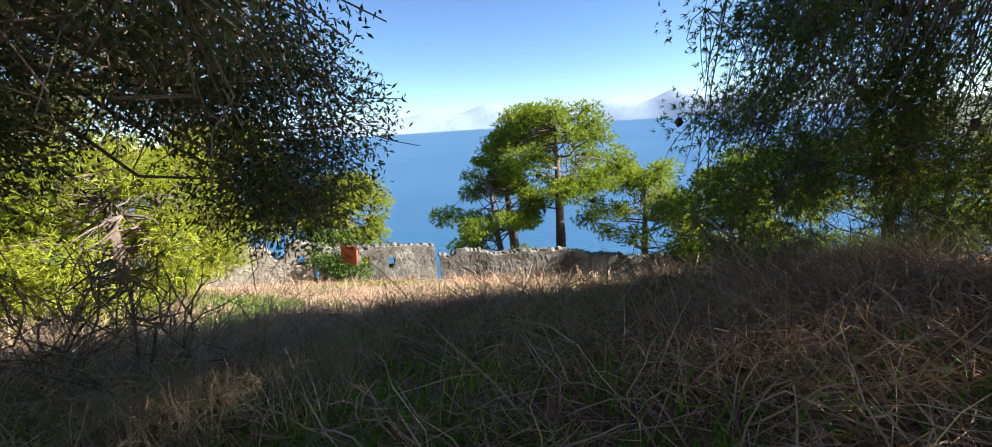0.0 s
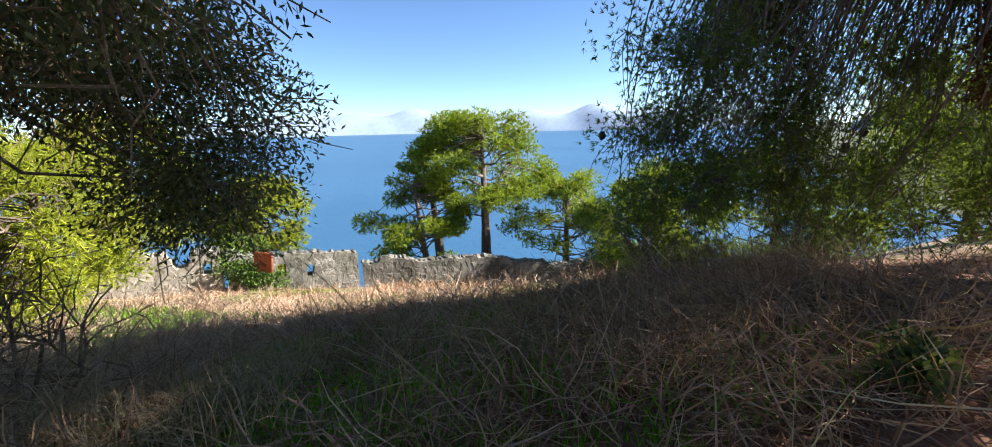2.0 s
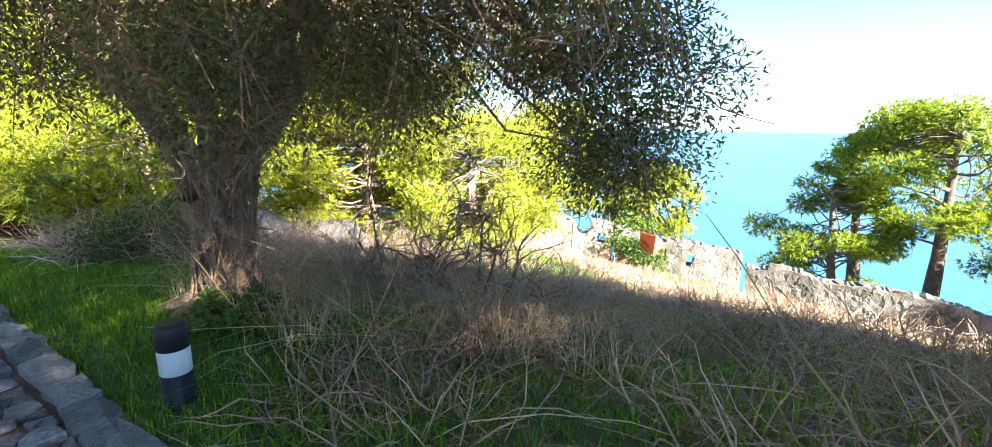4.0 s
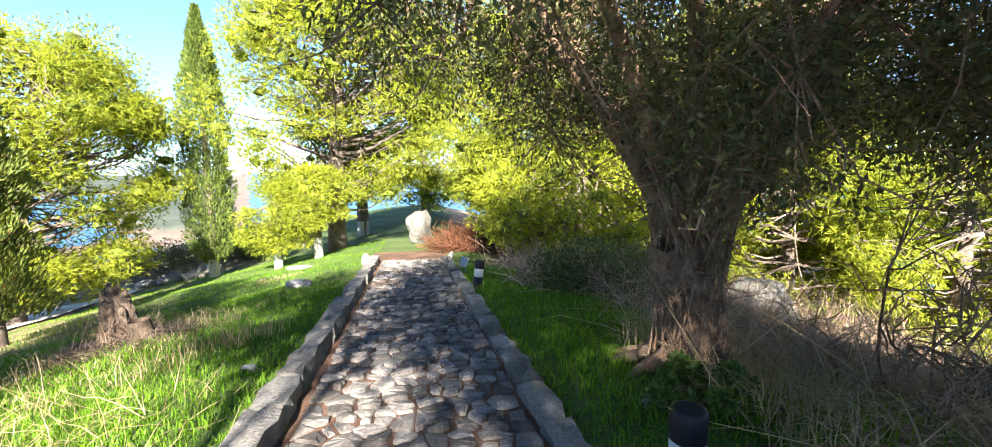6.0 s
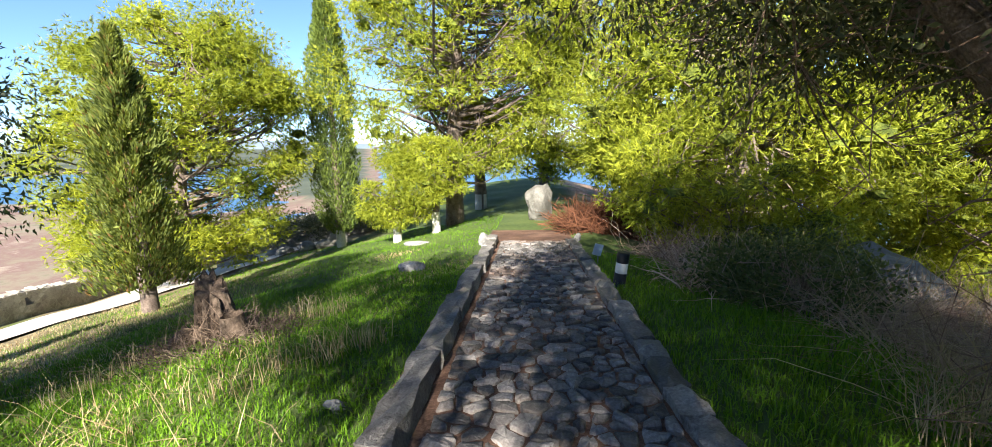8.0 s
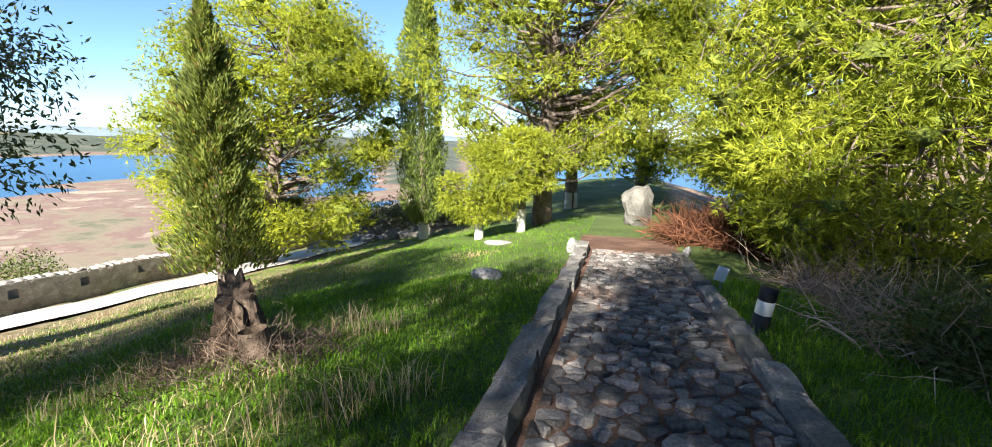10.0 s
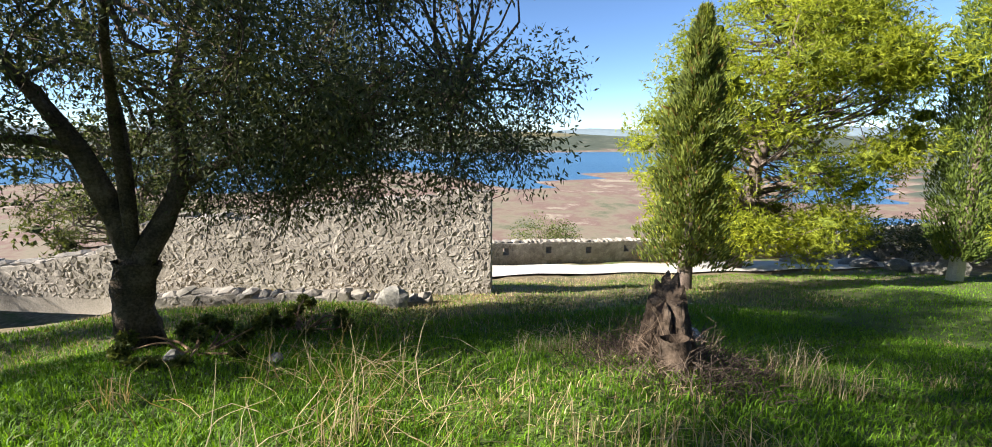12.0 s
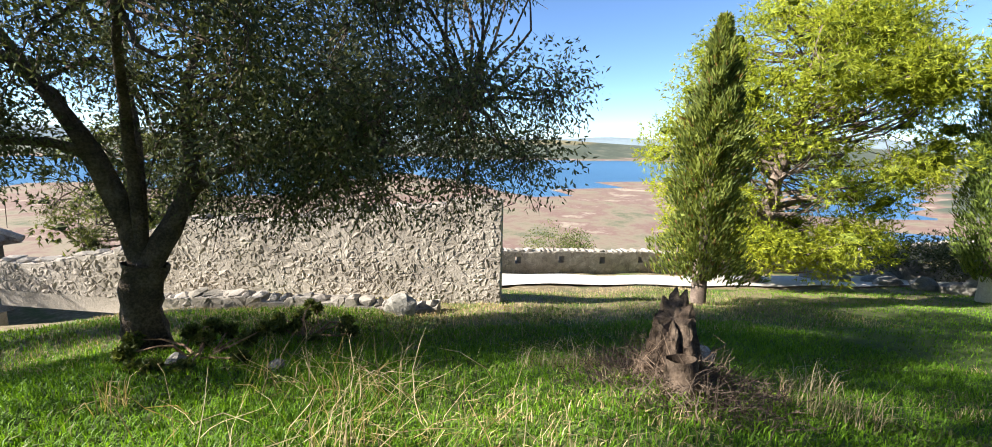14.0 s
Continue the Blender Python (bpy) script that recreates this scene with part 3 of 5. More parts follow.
    if rest:
        vv, ff = joined(rest)
        me = raw_poly("stonework", vv, ff)
        me.materials.append(material)
        ob = new("stonework", me)
        ob.parent = wall
        ob.matrix_parent_inverse = Matrix.Translation(-Vector(wall.location))
        tagged(ob, kind="stuff")
    return wall


def line_ground(a, b):
    o, al, ln = wall_frame(a, b)
    return lambda s: gz(*(o + al * min(max(s, 0), ln)))


def ragged(f, height, amount, seed):
    g = np.random.default_rng(seed)
    ph = g.uniform(0, 6, 4)
    return lambda s: f(s) + height(s) + amount * (math.sin(s * 1.3 + ph[0]) * 0.5 + math.sin(s * 3.1 + ph[1]) * 0.3 + math.sin(s * 7.3 + ph[2]) * 0.2)


# ruined building beside the lawn: long sunlit wall, end pier, low front footing
A, B = (-8.75, 7.3), (-13.1, -2.7)
rubble_wall("wall_ruin", A, B, ragged(lambda s: 0.0, lambda s: 0.38 - 0.25 * smooth(0.5, 1.4, s) - 0.35 * smooth(2.5, 5.5, s) - 0.75 * smooth(6.5, 8.2, s) - 0.3 * smooth(8.5, 10, s), 0.07, 4), lambda s: -1.95 + 0.02 * s, 0.5, 0.112, M_WALL, M_MORTAR,
            "tall sunlit wall of rough pale stone, ruined along its top", seed=3, limit=300, near=(0, 2.6))
A, B = (-8.05, 5.9), (-9.9, 0.9)
g2 = line_ground(A, B)
rubble_wall("wall_footing", A, B, ragged(g2, lambda s: 0.1 + 0.08 * smooth(2.5, 5, s), 0.06, 6), g2, 0.45, 0.2, M_WALL, M_MORTAR, "low ruined footing of pale rubble with grass before it", seed=8, limit=100)
A, B = (-10.6, -1.6), (-11.6, -4.6)
g7 = line_ground(A, B)
rubble_wall("wall_terrace", A, B, ragged(g7, lambda s: 0.35, 0.05, 16), g7, 0.4, 0.2, M_WALL, M_MORTAR, "low terrace wall before the tiled house", seed=18, limit=60)

# parapet along the road, with square loopholes
A, B = (-15.5, 42.0), (-16.0, 4.0)
g3 = line_ground(A, B)
rubble_wall("wall_parapet", A, B, lambda s: g3(s) + 0.86, g3, 0.5, 0.15, M_WALL, M_MORTAR, "long low parapet of pale rubble with square loopholes",
            holes=[(s, 0.42, 0.24, 0.26) for s in np.arange(21.0, 37.5, 1.75)], seed=9, limit=300, near=(20, 34))

# dark dry-stone ruin right of the lawn
A, B = (-5.5, 27.0), (-14.5, 24.0)
g4 = line_ground(A, B)
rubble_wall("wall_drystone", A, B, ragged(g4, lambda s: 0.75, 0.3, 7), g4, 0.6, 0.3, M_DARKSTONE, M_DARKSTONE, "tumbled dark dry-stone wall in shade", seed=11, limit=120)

# sea wall with small arched windows; sunlight on its first stretch put into paler stone
SA, SB = (15.6, 11.4), (17.35, 6.55)
g8 = line_ground(SA, SB)
rubble_wall("wall_seaward", SB, SA, ragged(lambda s: g8(wall_frame(SA, SB)[2] - s), lambda s: 1.5 - 0.5 * smooth(0.75, 0.9, s) + 0.5 * smooth(1.35, 1.5, s) - 0.55 * smooth(2.6, 3.4, s), 0.16, 19), lambda s: g8(wall_frame(SA, SB)[2] - s), 0.6, 0.22, M_WALL, M_MORTAR,
            "broken stretch of the seaward wall, its sunlight put into paler rubble", holes=[(0.42, 0.7, 0.26, 0.36), (3.7, 0.5, 0.3, 0.3)], seed=23, limit=200)
SA5, SB5 = (17.4, 6.4), (18.9, 2.2)
g5 = line_ground(SA5, SB5)
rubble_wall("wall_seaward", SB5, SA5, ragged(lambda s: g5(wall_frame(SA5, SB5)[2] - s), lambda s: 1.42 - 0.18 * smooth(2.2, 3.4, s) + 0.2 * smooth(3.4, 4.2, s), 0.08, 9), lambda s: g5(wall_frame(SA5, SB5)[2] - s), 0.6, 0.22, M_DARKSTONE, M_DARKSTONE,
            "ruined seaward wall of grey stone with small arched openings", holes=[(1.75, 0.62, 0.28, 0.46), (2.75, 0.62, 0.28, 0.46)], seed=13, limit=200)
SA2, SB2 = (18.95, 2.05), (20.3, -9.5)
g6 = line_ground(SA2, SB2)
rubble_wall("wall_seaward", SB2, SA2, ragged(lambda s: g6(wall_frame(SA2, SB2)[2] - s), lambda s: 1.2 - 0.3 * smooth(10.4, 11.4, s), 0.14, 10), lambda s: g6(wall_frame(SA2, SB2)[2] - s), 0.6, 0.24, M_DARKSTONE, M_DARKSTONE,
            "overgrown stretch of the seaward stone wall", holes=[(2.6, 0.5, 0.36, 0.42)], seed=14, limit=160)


# ---- chapel-like house with a hipped tile roof ----
def house():
    cx, cy = -17.9, -8.8
    turn = radians(45)
    z0 = -3.9
    eave, apex = -1.75, 0.35
    h = thing("stone_house", (cx, cy, z0), "low stone house with hipped clay-tile roof and small cross", "house")
    m = Matrix.Translation((cx, cy, 0)) @ Matrix.Rotation(turn, 4, "Z")
    hx, hy = 2.35, 2.7
    # walls, with a window opening in the face towards the lawn
    for k, (p0, p1) in enumerate((((hx, -hy), (hx, hy)), ((hx, hy), (-hx, hy)), ((-hx, hy), (-hx, -hy)), ((-hx, -hy), (hx, -hy)))):
        p0, p1 = Vector((*p0, 0)), Vector((*p1, 0))
        d = (p1 - p0).normalized()
        ln = (p1 - p0).length
        nrm = Vector((d.y, -d.x, 0))
        bm = bmesh.new()
        spans = [(0, ln, z0, eave + 0.1)]
        if k == 0:
            wx0, wx1, wz0, wz1 = 2.4, 3.05, z0 + 0.55, z0 + 1.5
            spans = [(0, wx0, z0, eave + 0.1), (wx1, ln, z0, eave + 0.1), (wx0, wx1, z0, wz0), (wx0, wx1, wz1, eave + 0.1)]
        for s0, s1, a, b in spans:
            c = [p0 + d * s + nrm * o for s in (s0, s1) for o in (0, -0.45)]
            vs = [bm.verts.new((q.x, q.y, z)) for q in c for z in (a, b)]
            for f in ((0, 4, 5, 1), (2, 3, 7, 6), (1, 5, 7, 3), (0, 2, 6, 4), (0, 1, 3, 2), (4, 6, 7, 5)):
                bm.faces.new([vs[i] for i in f])
        bmesh.ops.transform(bm, matrix=m, verts=bm.verts)
        part("wall", bm, M_WALL, h)
        if k == 0:
            bm = bmesh.new()
            th = np.linspace(0, math.pi, 9)
            for r, dd in ((0.325, 0.0),):
                ring = [p0 + d * (2.725 + r * math.cos(a)) + Vector((0, 0, wz1 - 0.33 + r * math.sin(a))) + nrm * -0.2 for a in th]
                ring += [p0 + d * 2.4 + Vector((0, 0, wz0)) + nrm * -0.2, p0 + d * 3.05 + Vector((0, 0, wz0)) + nrm * -0.2]
                bm.faces.new([bm.verts.new(q) for q in ring])
            bmesh.ops.transform(bm, matrix=m, verts=bm.verts)
            # flat near-black sheet put in for the unlit room behind the opening
            win = part("window", bm, M_VOID, h, "dark arched window with a grille")
            for s in (2.56, 2.725, 2.89):
                v, f = tube_arrays([p0 + d * s + nrm * -0.15 + Vector((0, 0, wz0)), p0 + d * s + nrm * -0.15 + Vector((0, 0, wz1 - 0.04))], [0.012, 0.012], 6)
                v = np.array([(m @ Vector(q))[:] for q in v])
                array_part("bar", v, f, M_METAL, win)
    # hipped roof of tile rows
    ov = 0.35
    corners = [Vector((hx + ov, -hy - ov, eave)), Vector((hx + ov, hy + ov, eave)), Vector((-hx - ov, hy + ov, eave)), Vector((-hx - ov, -hy - ov, eave))]
    top = Vector((0, 0, apex))
    gen = np.random.default_rng(4)
    bm = bmesh.new()
    tv = bm.verts.new(top - Vector((0, 0, 0.06)))
    cv = [bm.verts.new(c - Vector((0, 0, 0.06))) for c in corners]
    for i in range(4):
        bm.faces.new((cv[i], cv[(i + 1) % 4], tv))
    bm.faces.new(cv[::-1])
    bmesh.ops.transform(bm, matrix=m, verts=bm.verts)
    roof = part("roof", bm, M_TILE, h, "hipped roof of weathered clay barrel tiles")
    made = 0
    rest = []
    for side in (0, 1, 3, 2):
        a, b = corners[side], corners[(side + 1) % 4]
        d = (b - a).normalized()
        up = (top - (a + b) / 2)
        slope_len = up.length
        up.normalize()
        nrm = d.cross(up).normalized()
        half = (b - a).length / 2
        rows = int(slope_len / 0.34)
        for r in range(rows):
            y = r * 0.34
            w = half * (1 - (y + 0.3) / slope_len)
            for c in np.arange(-w, w, 0.24):
                at_ = (a + b) / 2 + d * (c + 0.12) + up * y
                th = np.linspace(0, math.pi, 5)
                vs = []
                for s, rad in ((0, 0.105), (0.42, 0.085)):
                    for t_ in th:
                        q = at_ + up * s + d * (rad * math.cos(t_)) + nrm * (rad * 0.8 * math.sin(t_) + 0.03 - 0.02 * s / 0.42 + 0.012 * gen.normal())
                        vs.append((m @ q)[:])
                f = [(k, k + 1, k + 6, k + 5) for k in range(4)]
                if side == 0 and made < 290 and r >= 0:
                    me = raw_poly("tile", vs, f)
                    me.materials.append(M_TILE)
                    ob = new("tile", me)
                    ob.parent = roof
                    made += 1
                else:
                    rest.append((np.array(vs), np.array(f)))
    v, f = joined(rest)
    tagged(array_part("tiling", v, f, M_TILE, roof), kind="stuff")
    ridges = []
    for c in corners:
        v, f = tube_arrays([m @ (c + Vector((0, 0, 0.05))), m @ (top + Vector((0, 0, 0.05)))], [0.12, 0.12], 8)
        array_part("hip_tiles", v, f, M_PLASTER, roof)
    v, f = tube_arrays([m @ top, m @ (top + Vector((0, 0, 0.25)))], [0.13, 0.06], 8)
    array_part("finial", v, f, M_WHITEWASH, h)
    bm = bmesh.new()
    for sx, sz, dz in ((0.07, 0.4, 0.42), (0.3, 0.07, 0.47)):
        bmesh.ops.create_cube(bm, size=1, matrix=m @ Matrix.Translation(top + Vector((0, 0, dz))) @ Matrix.Diagonal((0.07, sx, sz, 1)))
    bmesh.ops.bevel(bm, geom=bm.edges[:], offset=0.012, segments=1, affect="EDGES")
    part("cross", bm, M_WHITEWASH, h, "small whitewashed stone cross")
    # lower lean-to
    bm = bmesh.new()
    x0, x1, y0, y1 = hx - 1.2, hx + 0.9, -hy - 3.2, -hy - 0.02
    vs = [bm.verts.new((x, y, z)) for x in (x0, x1) for y in (y0, y1) for z in (z0, eave - 0.35)]
    for f in ((0, 4, 5, 1), (2, 3, 7, 6), (0, 1, 3, 2), (4, 6, 7, 5), (1, 5, 7, 3)):
        bm.faces.new([vs[i] for i in f])
    bmesh.ops.transform(bm, matrix=m, verts=bm.verts)
    part("lean_to_wall", bm, M_PLASTER, h)
    rest = []
    for r in range(7):
        for c in np.arange(y0 - 0.15, y1, 0.24):
            th = np.linspace(0, math.pi, 5)
            vs = []
            for s in (0.0, 0.42):
                for t_ in th:
                    u = r * 0.36 + s
                    q = Vector((x1 + 0.25 - u * 0.92, c + 0.1 * math.cos(t_), eave - 0.35 + u * 0.32 + 0.09 * math.sin(t_) + 0.03 - 0.04 * s + 0.012 * gen.normal()))
                    vs.append((m @ q)[:])
            rest.append((np.array(vs), np.array([(k, k + 1, k + 6, k + 5) for k in range(4)])))
    v, f = joined(rest)
    tagged(array_part("lean_to_tiling", v, f, M_TILE, h, "low tiled lean-to roof"), kind="stuff")
    return h


house()


# ---- path lamps ----
def bollard(x, y, lean=(0, 0)):
    z = gz(x, y)
    b = thing("bollard_lamp", (0, 0, 0), "short black bollard lamp with a white band, standing in grass", "lamp", "path lamps")

    def ring(name, prof, mat, label=""):
        bm = bmesh.new()
        n = 28
        rows = [[bm.verts.new((r * math.cos(a), r * math.sin(a), h)) for a in np.linspace(0, 2 * math.pi, n, endpoint=False)] for r, h in prof]
        for p, q in zip(rows[:-1], rows[1:]):
            for k in range(n):
                bm.faces.new((p[k], p[(k + 1) % n], q[(k + 1) % n], q[k]))
        bm.faces.new(rows[-1])
        bm.faces.new(rows[0][::-1])
        ob = part(name, bm, mat, b, label)
        for pl in ob.data.polygons:
            pl.use_smooth = len(pl.vertices) == 4
        return ob

    ring("base", [(0.09, -0.12), (0.09, 0.02), (0.084, 0.025), (0.082, 0.205), (0.08, 0.21)], M_BLACK)
    ring("light_band", [(0.078, 0.206), (0.081, 0.21), (0.081, 0.352), (0.078, 0.356)], M_LENS, "milky white light band")
    ring("cap", [(0.08, 0.352), (0.084, 0.356), (0.084, 0.48), (0.078, 0.495), (0.06, 0.5)], M_BLACK)
    ring("footplate", [(0.11, -0.05), (0.11, 0.012), (0.10, 0.015)], M_BLACK)
    for a in range(4):
        bm = bmesh.new()
        bmesh.ops.create_cone(bm, cap_ends=True, segments=6, radius1=0.009, radius2=0.009, depth=0.014, matrix=Matrix.Translation((0.098 * math.cos(a * 1.571 + 0.7), 0.098 * math.sin(a * 1.571 + 0.7), 0.02)))
        part("bolt", bm, M_METAL, b)
    b.matrix_world = pose(x, y, z - 0.01, lean[0], lean[1], 0)
    return b


bollard(1.27, 2.66)
bollard(1.16, 8.75, (3, 6))


def small_sign(x, y):
    z = gz(x, y)
    s = thing("ground_sign", (0, 0, 0), "small white plate on a short stake beside the path", "sign")
    bm = bmesh.new()
    bmesh.ops.create_cube(bm, size=1, matrix=Matrix.Translation((0, 0, 0.26)) @ Matrix.Rotation(radians(18), 4, "Y") @ Matrix.Diagonal((0.17, 0.012, 0.2, 1)))
    bmesh.ops.bevel(bm, geom=bm.edges[:], offset=0.004, segments=1, affect="EDGES")
    part("plate", bm, M_SIGN, s)
    bm = bmesh.new()
    bmesh.ops.create_cone(bm, cap_ends=True, segments=8, radius1=0.012, radius2=0.012, depth=0.4, matrix=Matrix.Translation((0.01, 0.015, 0.05)))
    part("stake", bm, M_METAL, s)
    s.matrix_world = pose(x, y, z, 0, 0, 20)


small_sign(1.12, 10.4)


def orange_sign(x, y):
    z = gz(x, y)
    s = thing("warning_board", (0, 0, 0), "faded orange board leaning on a post before the seaward wall", "sign")
    bm = bmesh.new()
    bmesh.ops.create_cube(bm, size=1, matrix=Matrix.Translation((0, 0, 1.15)) @ Matrix.Rotation(radians(5), 4, "X") @ Matrix.Diagonal((0.06, 0.66, 0.72, 1)))
    bmesh.ops.bevel(bm, geom=bm.edges[:], offset=0.02, segments=2, affect="EDGES")
    part("board", bm, M_ORANGE, s)
    bm = bmesh.new()
    bmesh.ops.create_cone(bm, cap_ends=True, segments=10, radius1=0.03, radius2=0.03, depth=1.2, matrix=Matrix.Translation((0.06, 0.05, 0.4)))
    part("post", bm, M_METAL, s)
    bm = bmesh.new()
    bmesh.ops.create_cube(bm, size=1, matrix=Matrix.Translation((-0.034, 0.02, 1.1)) @ Matrix.Rotation(radians(35), 4, "X") @ Matrix.Diagonal((0.004, 0.3, 0.12, 1)))
    part("faded_mark", bm, plain_mat("dark_red_mark", (0.28, 0.05, 0.03), 0.7, 0.2), s, "darker red mark, not legible")
    s.matrix_world = pose(x, y, z, 0, 0, -12)


orange_sign(17.4, 5.2)


# ---- trees ----
def cluster_leaves(centres, radii, count, length, width, gen, droop=0.0, flat=0.75, outward=0.6, tuft=0, stretch=None):
    """Leaves in clumps: points in each clump's ellipsoid, denser to its skin, pointing outwards and hanging by droop.
    tuft: so many needles from each point."""
    w = np.array(radii) ** 2
    pick = gen.choice(len(centres), size=count, p=w / w.sum())
    d = rand_dirs(count, gen)
    rad = gen.random(count) ** 0.45
    r = np.array(radii)[pick]
    off = d * (r * rad)[:, None] * np.array([1, 1, flat])
    if stretch is not None:
        off[:, 2] -= gen.random(count) * stretch * r
    at = np.array(centres)[pick] + off
    ahead = unit(d * outward + rand_dirs(count, gen) * (1 - outward) + np.array([0, 0, -droop]))
    if tuft:
        at = np.repeat(at, tuft, 0)
        ahead = unit(np.repeat(ahead, tuft, 0) + gen.normal(size=(count * tuft, 3)) * 0.55)
    n = len(at)
    make = needle_arrays if tuft else leaf_arrays
    return make(at, ahead, length * gen.uniform(0.6, 1.25, n), width * gen.uniform(0.7, 1.3, n), gen)


def shade_core_part(parent, centres, radii, material, gen, share=0.26, flat=0.6):
    """Added for the shaded inside of each clump: ragged lumps under the leaves, shade put into their colour."""
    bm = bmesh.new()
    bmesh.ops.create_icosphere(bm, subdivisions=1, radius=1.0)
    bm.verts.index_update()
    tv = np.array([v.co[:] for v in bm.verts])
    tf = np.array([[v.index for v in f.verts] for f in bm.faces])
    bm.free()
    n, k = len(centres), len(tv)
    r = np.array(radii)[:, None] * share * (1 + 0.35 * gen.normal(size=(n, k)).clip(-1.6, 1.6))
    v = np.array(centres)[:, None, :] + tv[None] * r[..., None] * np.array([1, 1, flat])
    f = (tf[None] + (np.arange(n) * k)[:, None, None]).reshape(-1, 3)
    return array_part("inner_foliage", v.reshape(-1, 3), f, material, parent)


def limb_net(parent, fork, centres, r0, material, gen, max_limbs=8, sag=0.25, twig_r=0.012, name="limb"):
    """Main limbs from the fork towards the farthest clumps, and thinner boughs from the limbs to the other clumps."""
    c = np.array(centres)
    f = np.array(fork, float)
    # farthest point sampling for the main limbs
    chosen = [int(np.argmax(np.linalg.norm(c - f, axis=1)))]
    while len(chosen) < min(max_limbs, len(c)):
        dd = np.min(np.linalg.norm(unit(c - f)[:, None] - unit(c[chosen] - f)[None], axis=2), axis=1)
        chosen.append(int(np.argmax(dd)))
    lines = []
    for k in chosen:
        ln = curve_between(f, c[k], sag * gen.uniform(0.3, 1.4), 0.07, 9, gen)
        rr = np.linspace(r0 * gen.uniform(0.55, 0.9), twig_r * 1.3, 9)
        v, q = tube_arrays(ln, rr, 8, 0.06, gen)
        array_part(name, v, q, material, parent, smooth=True)
        lines.append(ln)
    allp = np.concatenate(lines)
    boughs = []
    for k in range(len(c)):
        if k in chosen:
            continue
        near = allp[np.argmin(np.linalg.norm(allp - c[k], axis=1) + 0.6 * np.linalg.norm(allp - f, axis=1) * 0.3)]
        ln = curve_between(near, c[k], 0.1, 0.1, 6, gen)
        boughs.append(tube_arrays(ln, np.linspace(twig_r * 2.6, twig_r * 0.7, 6), 5, 0.05, gen))
        lines.append(ln)
    # twigs inside the clumps
    for k in range(len(c)):
        for _ in range(3):
            e = c[k] + rand_dirs(1, gen)[0] * 0.5
            boughs.append(tube_arrays(curve_between(c[k], e, -0.05, 0.15, 4, gen), np.linspace(twig_r, twig_r * 0.3, 4), 4))
    if boughs:
        v, q = joined(boughs)
        tagged(array_part("branchwork", v, q, material, parent), kind="stuff")


def scatter(centre, size, n, gen, shell=0.5, cut=None):
    d = rand_dirs(n, gen)
    r = (shell ** 3 + (1 - shell ** 3) * gen.random(n)) ** (1 / 3)
    p = np.array(centre) + d * r[:, None] * np.array(size)
    return p if cut is None else p[cut(p)]


def trunk_part(parent, pts, radii, material, gen, sides=14, wobble=0.12, name="trunk"):
    v, f = tube_arrays(pts, radii, sides, wobble, gen)
    return array_part(name, v, f, material, parent, smooth=True)


def spline(pts, n=14):
    """A smooth line through a few points."""
    p = np.array(pts, float)
    s = np.linspace(0, len(p) - 1, n)
    out = []
    for t in s:
        i = min(int(t), len(p) - 2)
        u = t - i
        p0, p1, p2, p3 = p[max(i - 1, 0)], p[i], p[i + 1], p[min(i + 2, len(p) - 1)]
        out.append(0.5 * (2 * p1 + (p2 - p0) * u + (2 * p0 - 5 * p1 + 4 * p2 - p3) * u * u + (3 * p1 - p0 - 3 * p2 + p3) * u ** 3))
    return np.array(out)


def tree(name, label, base, trunk, radii, centres, sizes, bark, leaves, count, length, width, seed, droop=0.1, flat=0.75, tuft=0, limbs=7, outward=0.55, stretch=None, category="tree", group="", twig_r=0.012, sag=0.25, limb_r=None, inner=None):
    """One tree: trunk along points relative to its base, limbs to its clumps, and a crown of leaves."""
    gen = np.random.default_rng(seed)
    z = gz(*base)
    t = thing(name, (*base, z), label, category, group)
    o = np.array([*base, z])
    line = spline([np.array(p) + o for p in trunk])
    rr = np.interp(np.linspace(0, 1, len(line)), np.linspace(0, 1, len(radii)), radii)
    trunk_part(t, line, rr, bark, gen)
    limb_net(t, line[-1], centres, limb_r or radii[-1], bark, gen, limbs, sag, twig_r)
    v, f = cluster_leaves(centres, sizes, count, length, width, gen, droop, flat, outward, tuft, stretch)
    array_part("crown", v, f, leaves, t)
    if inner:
        shade_core_part(t, centres, sizes, inner, gen)
    return t


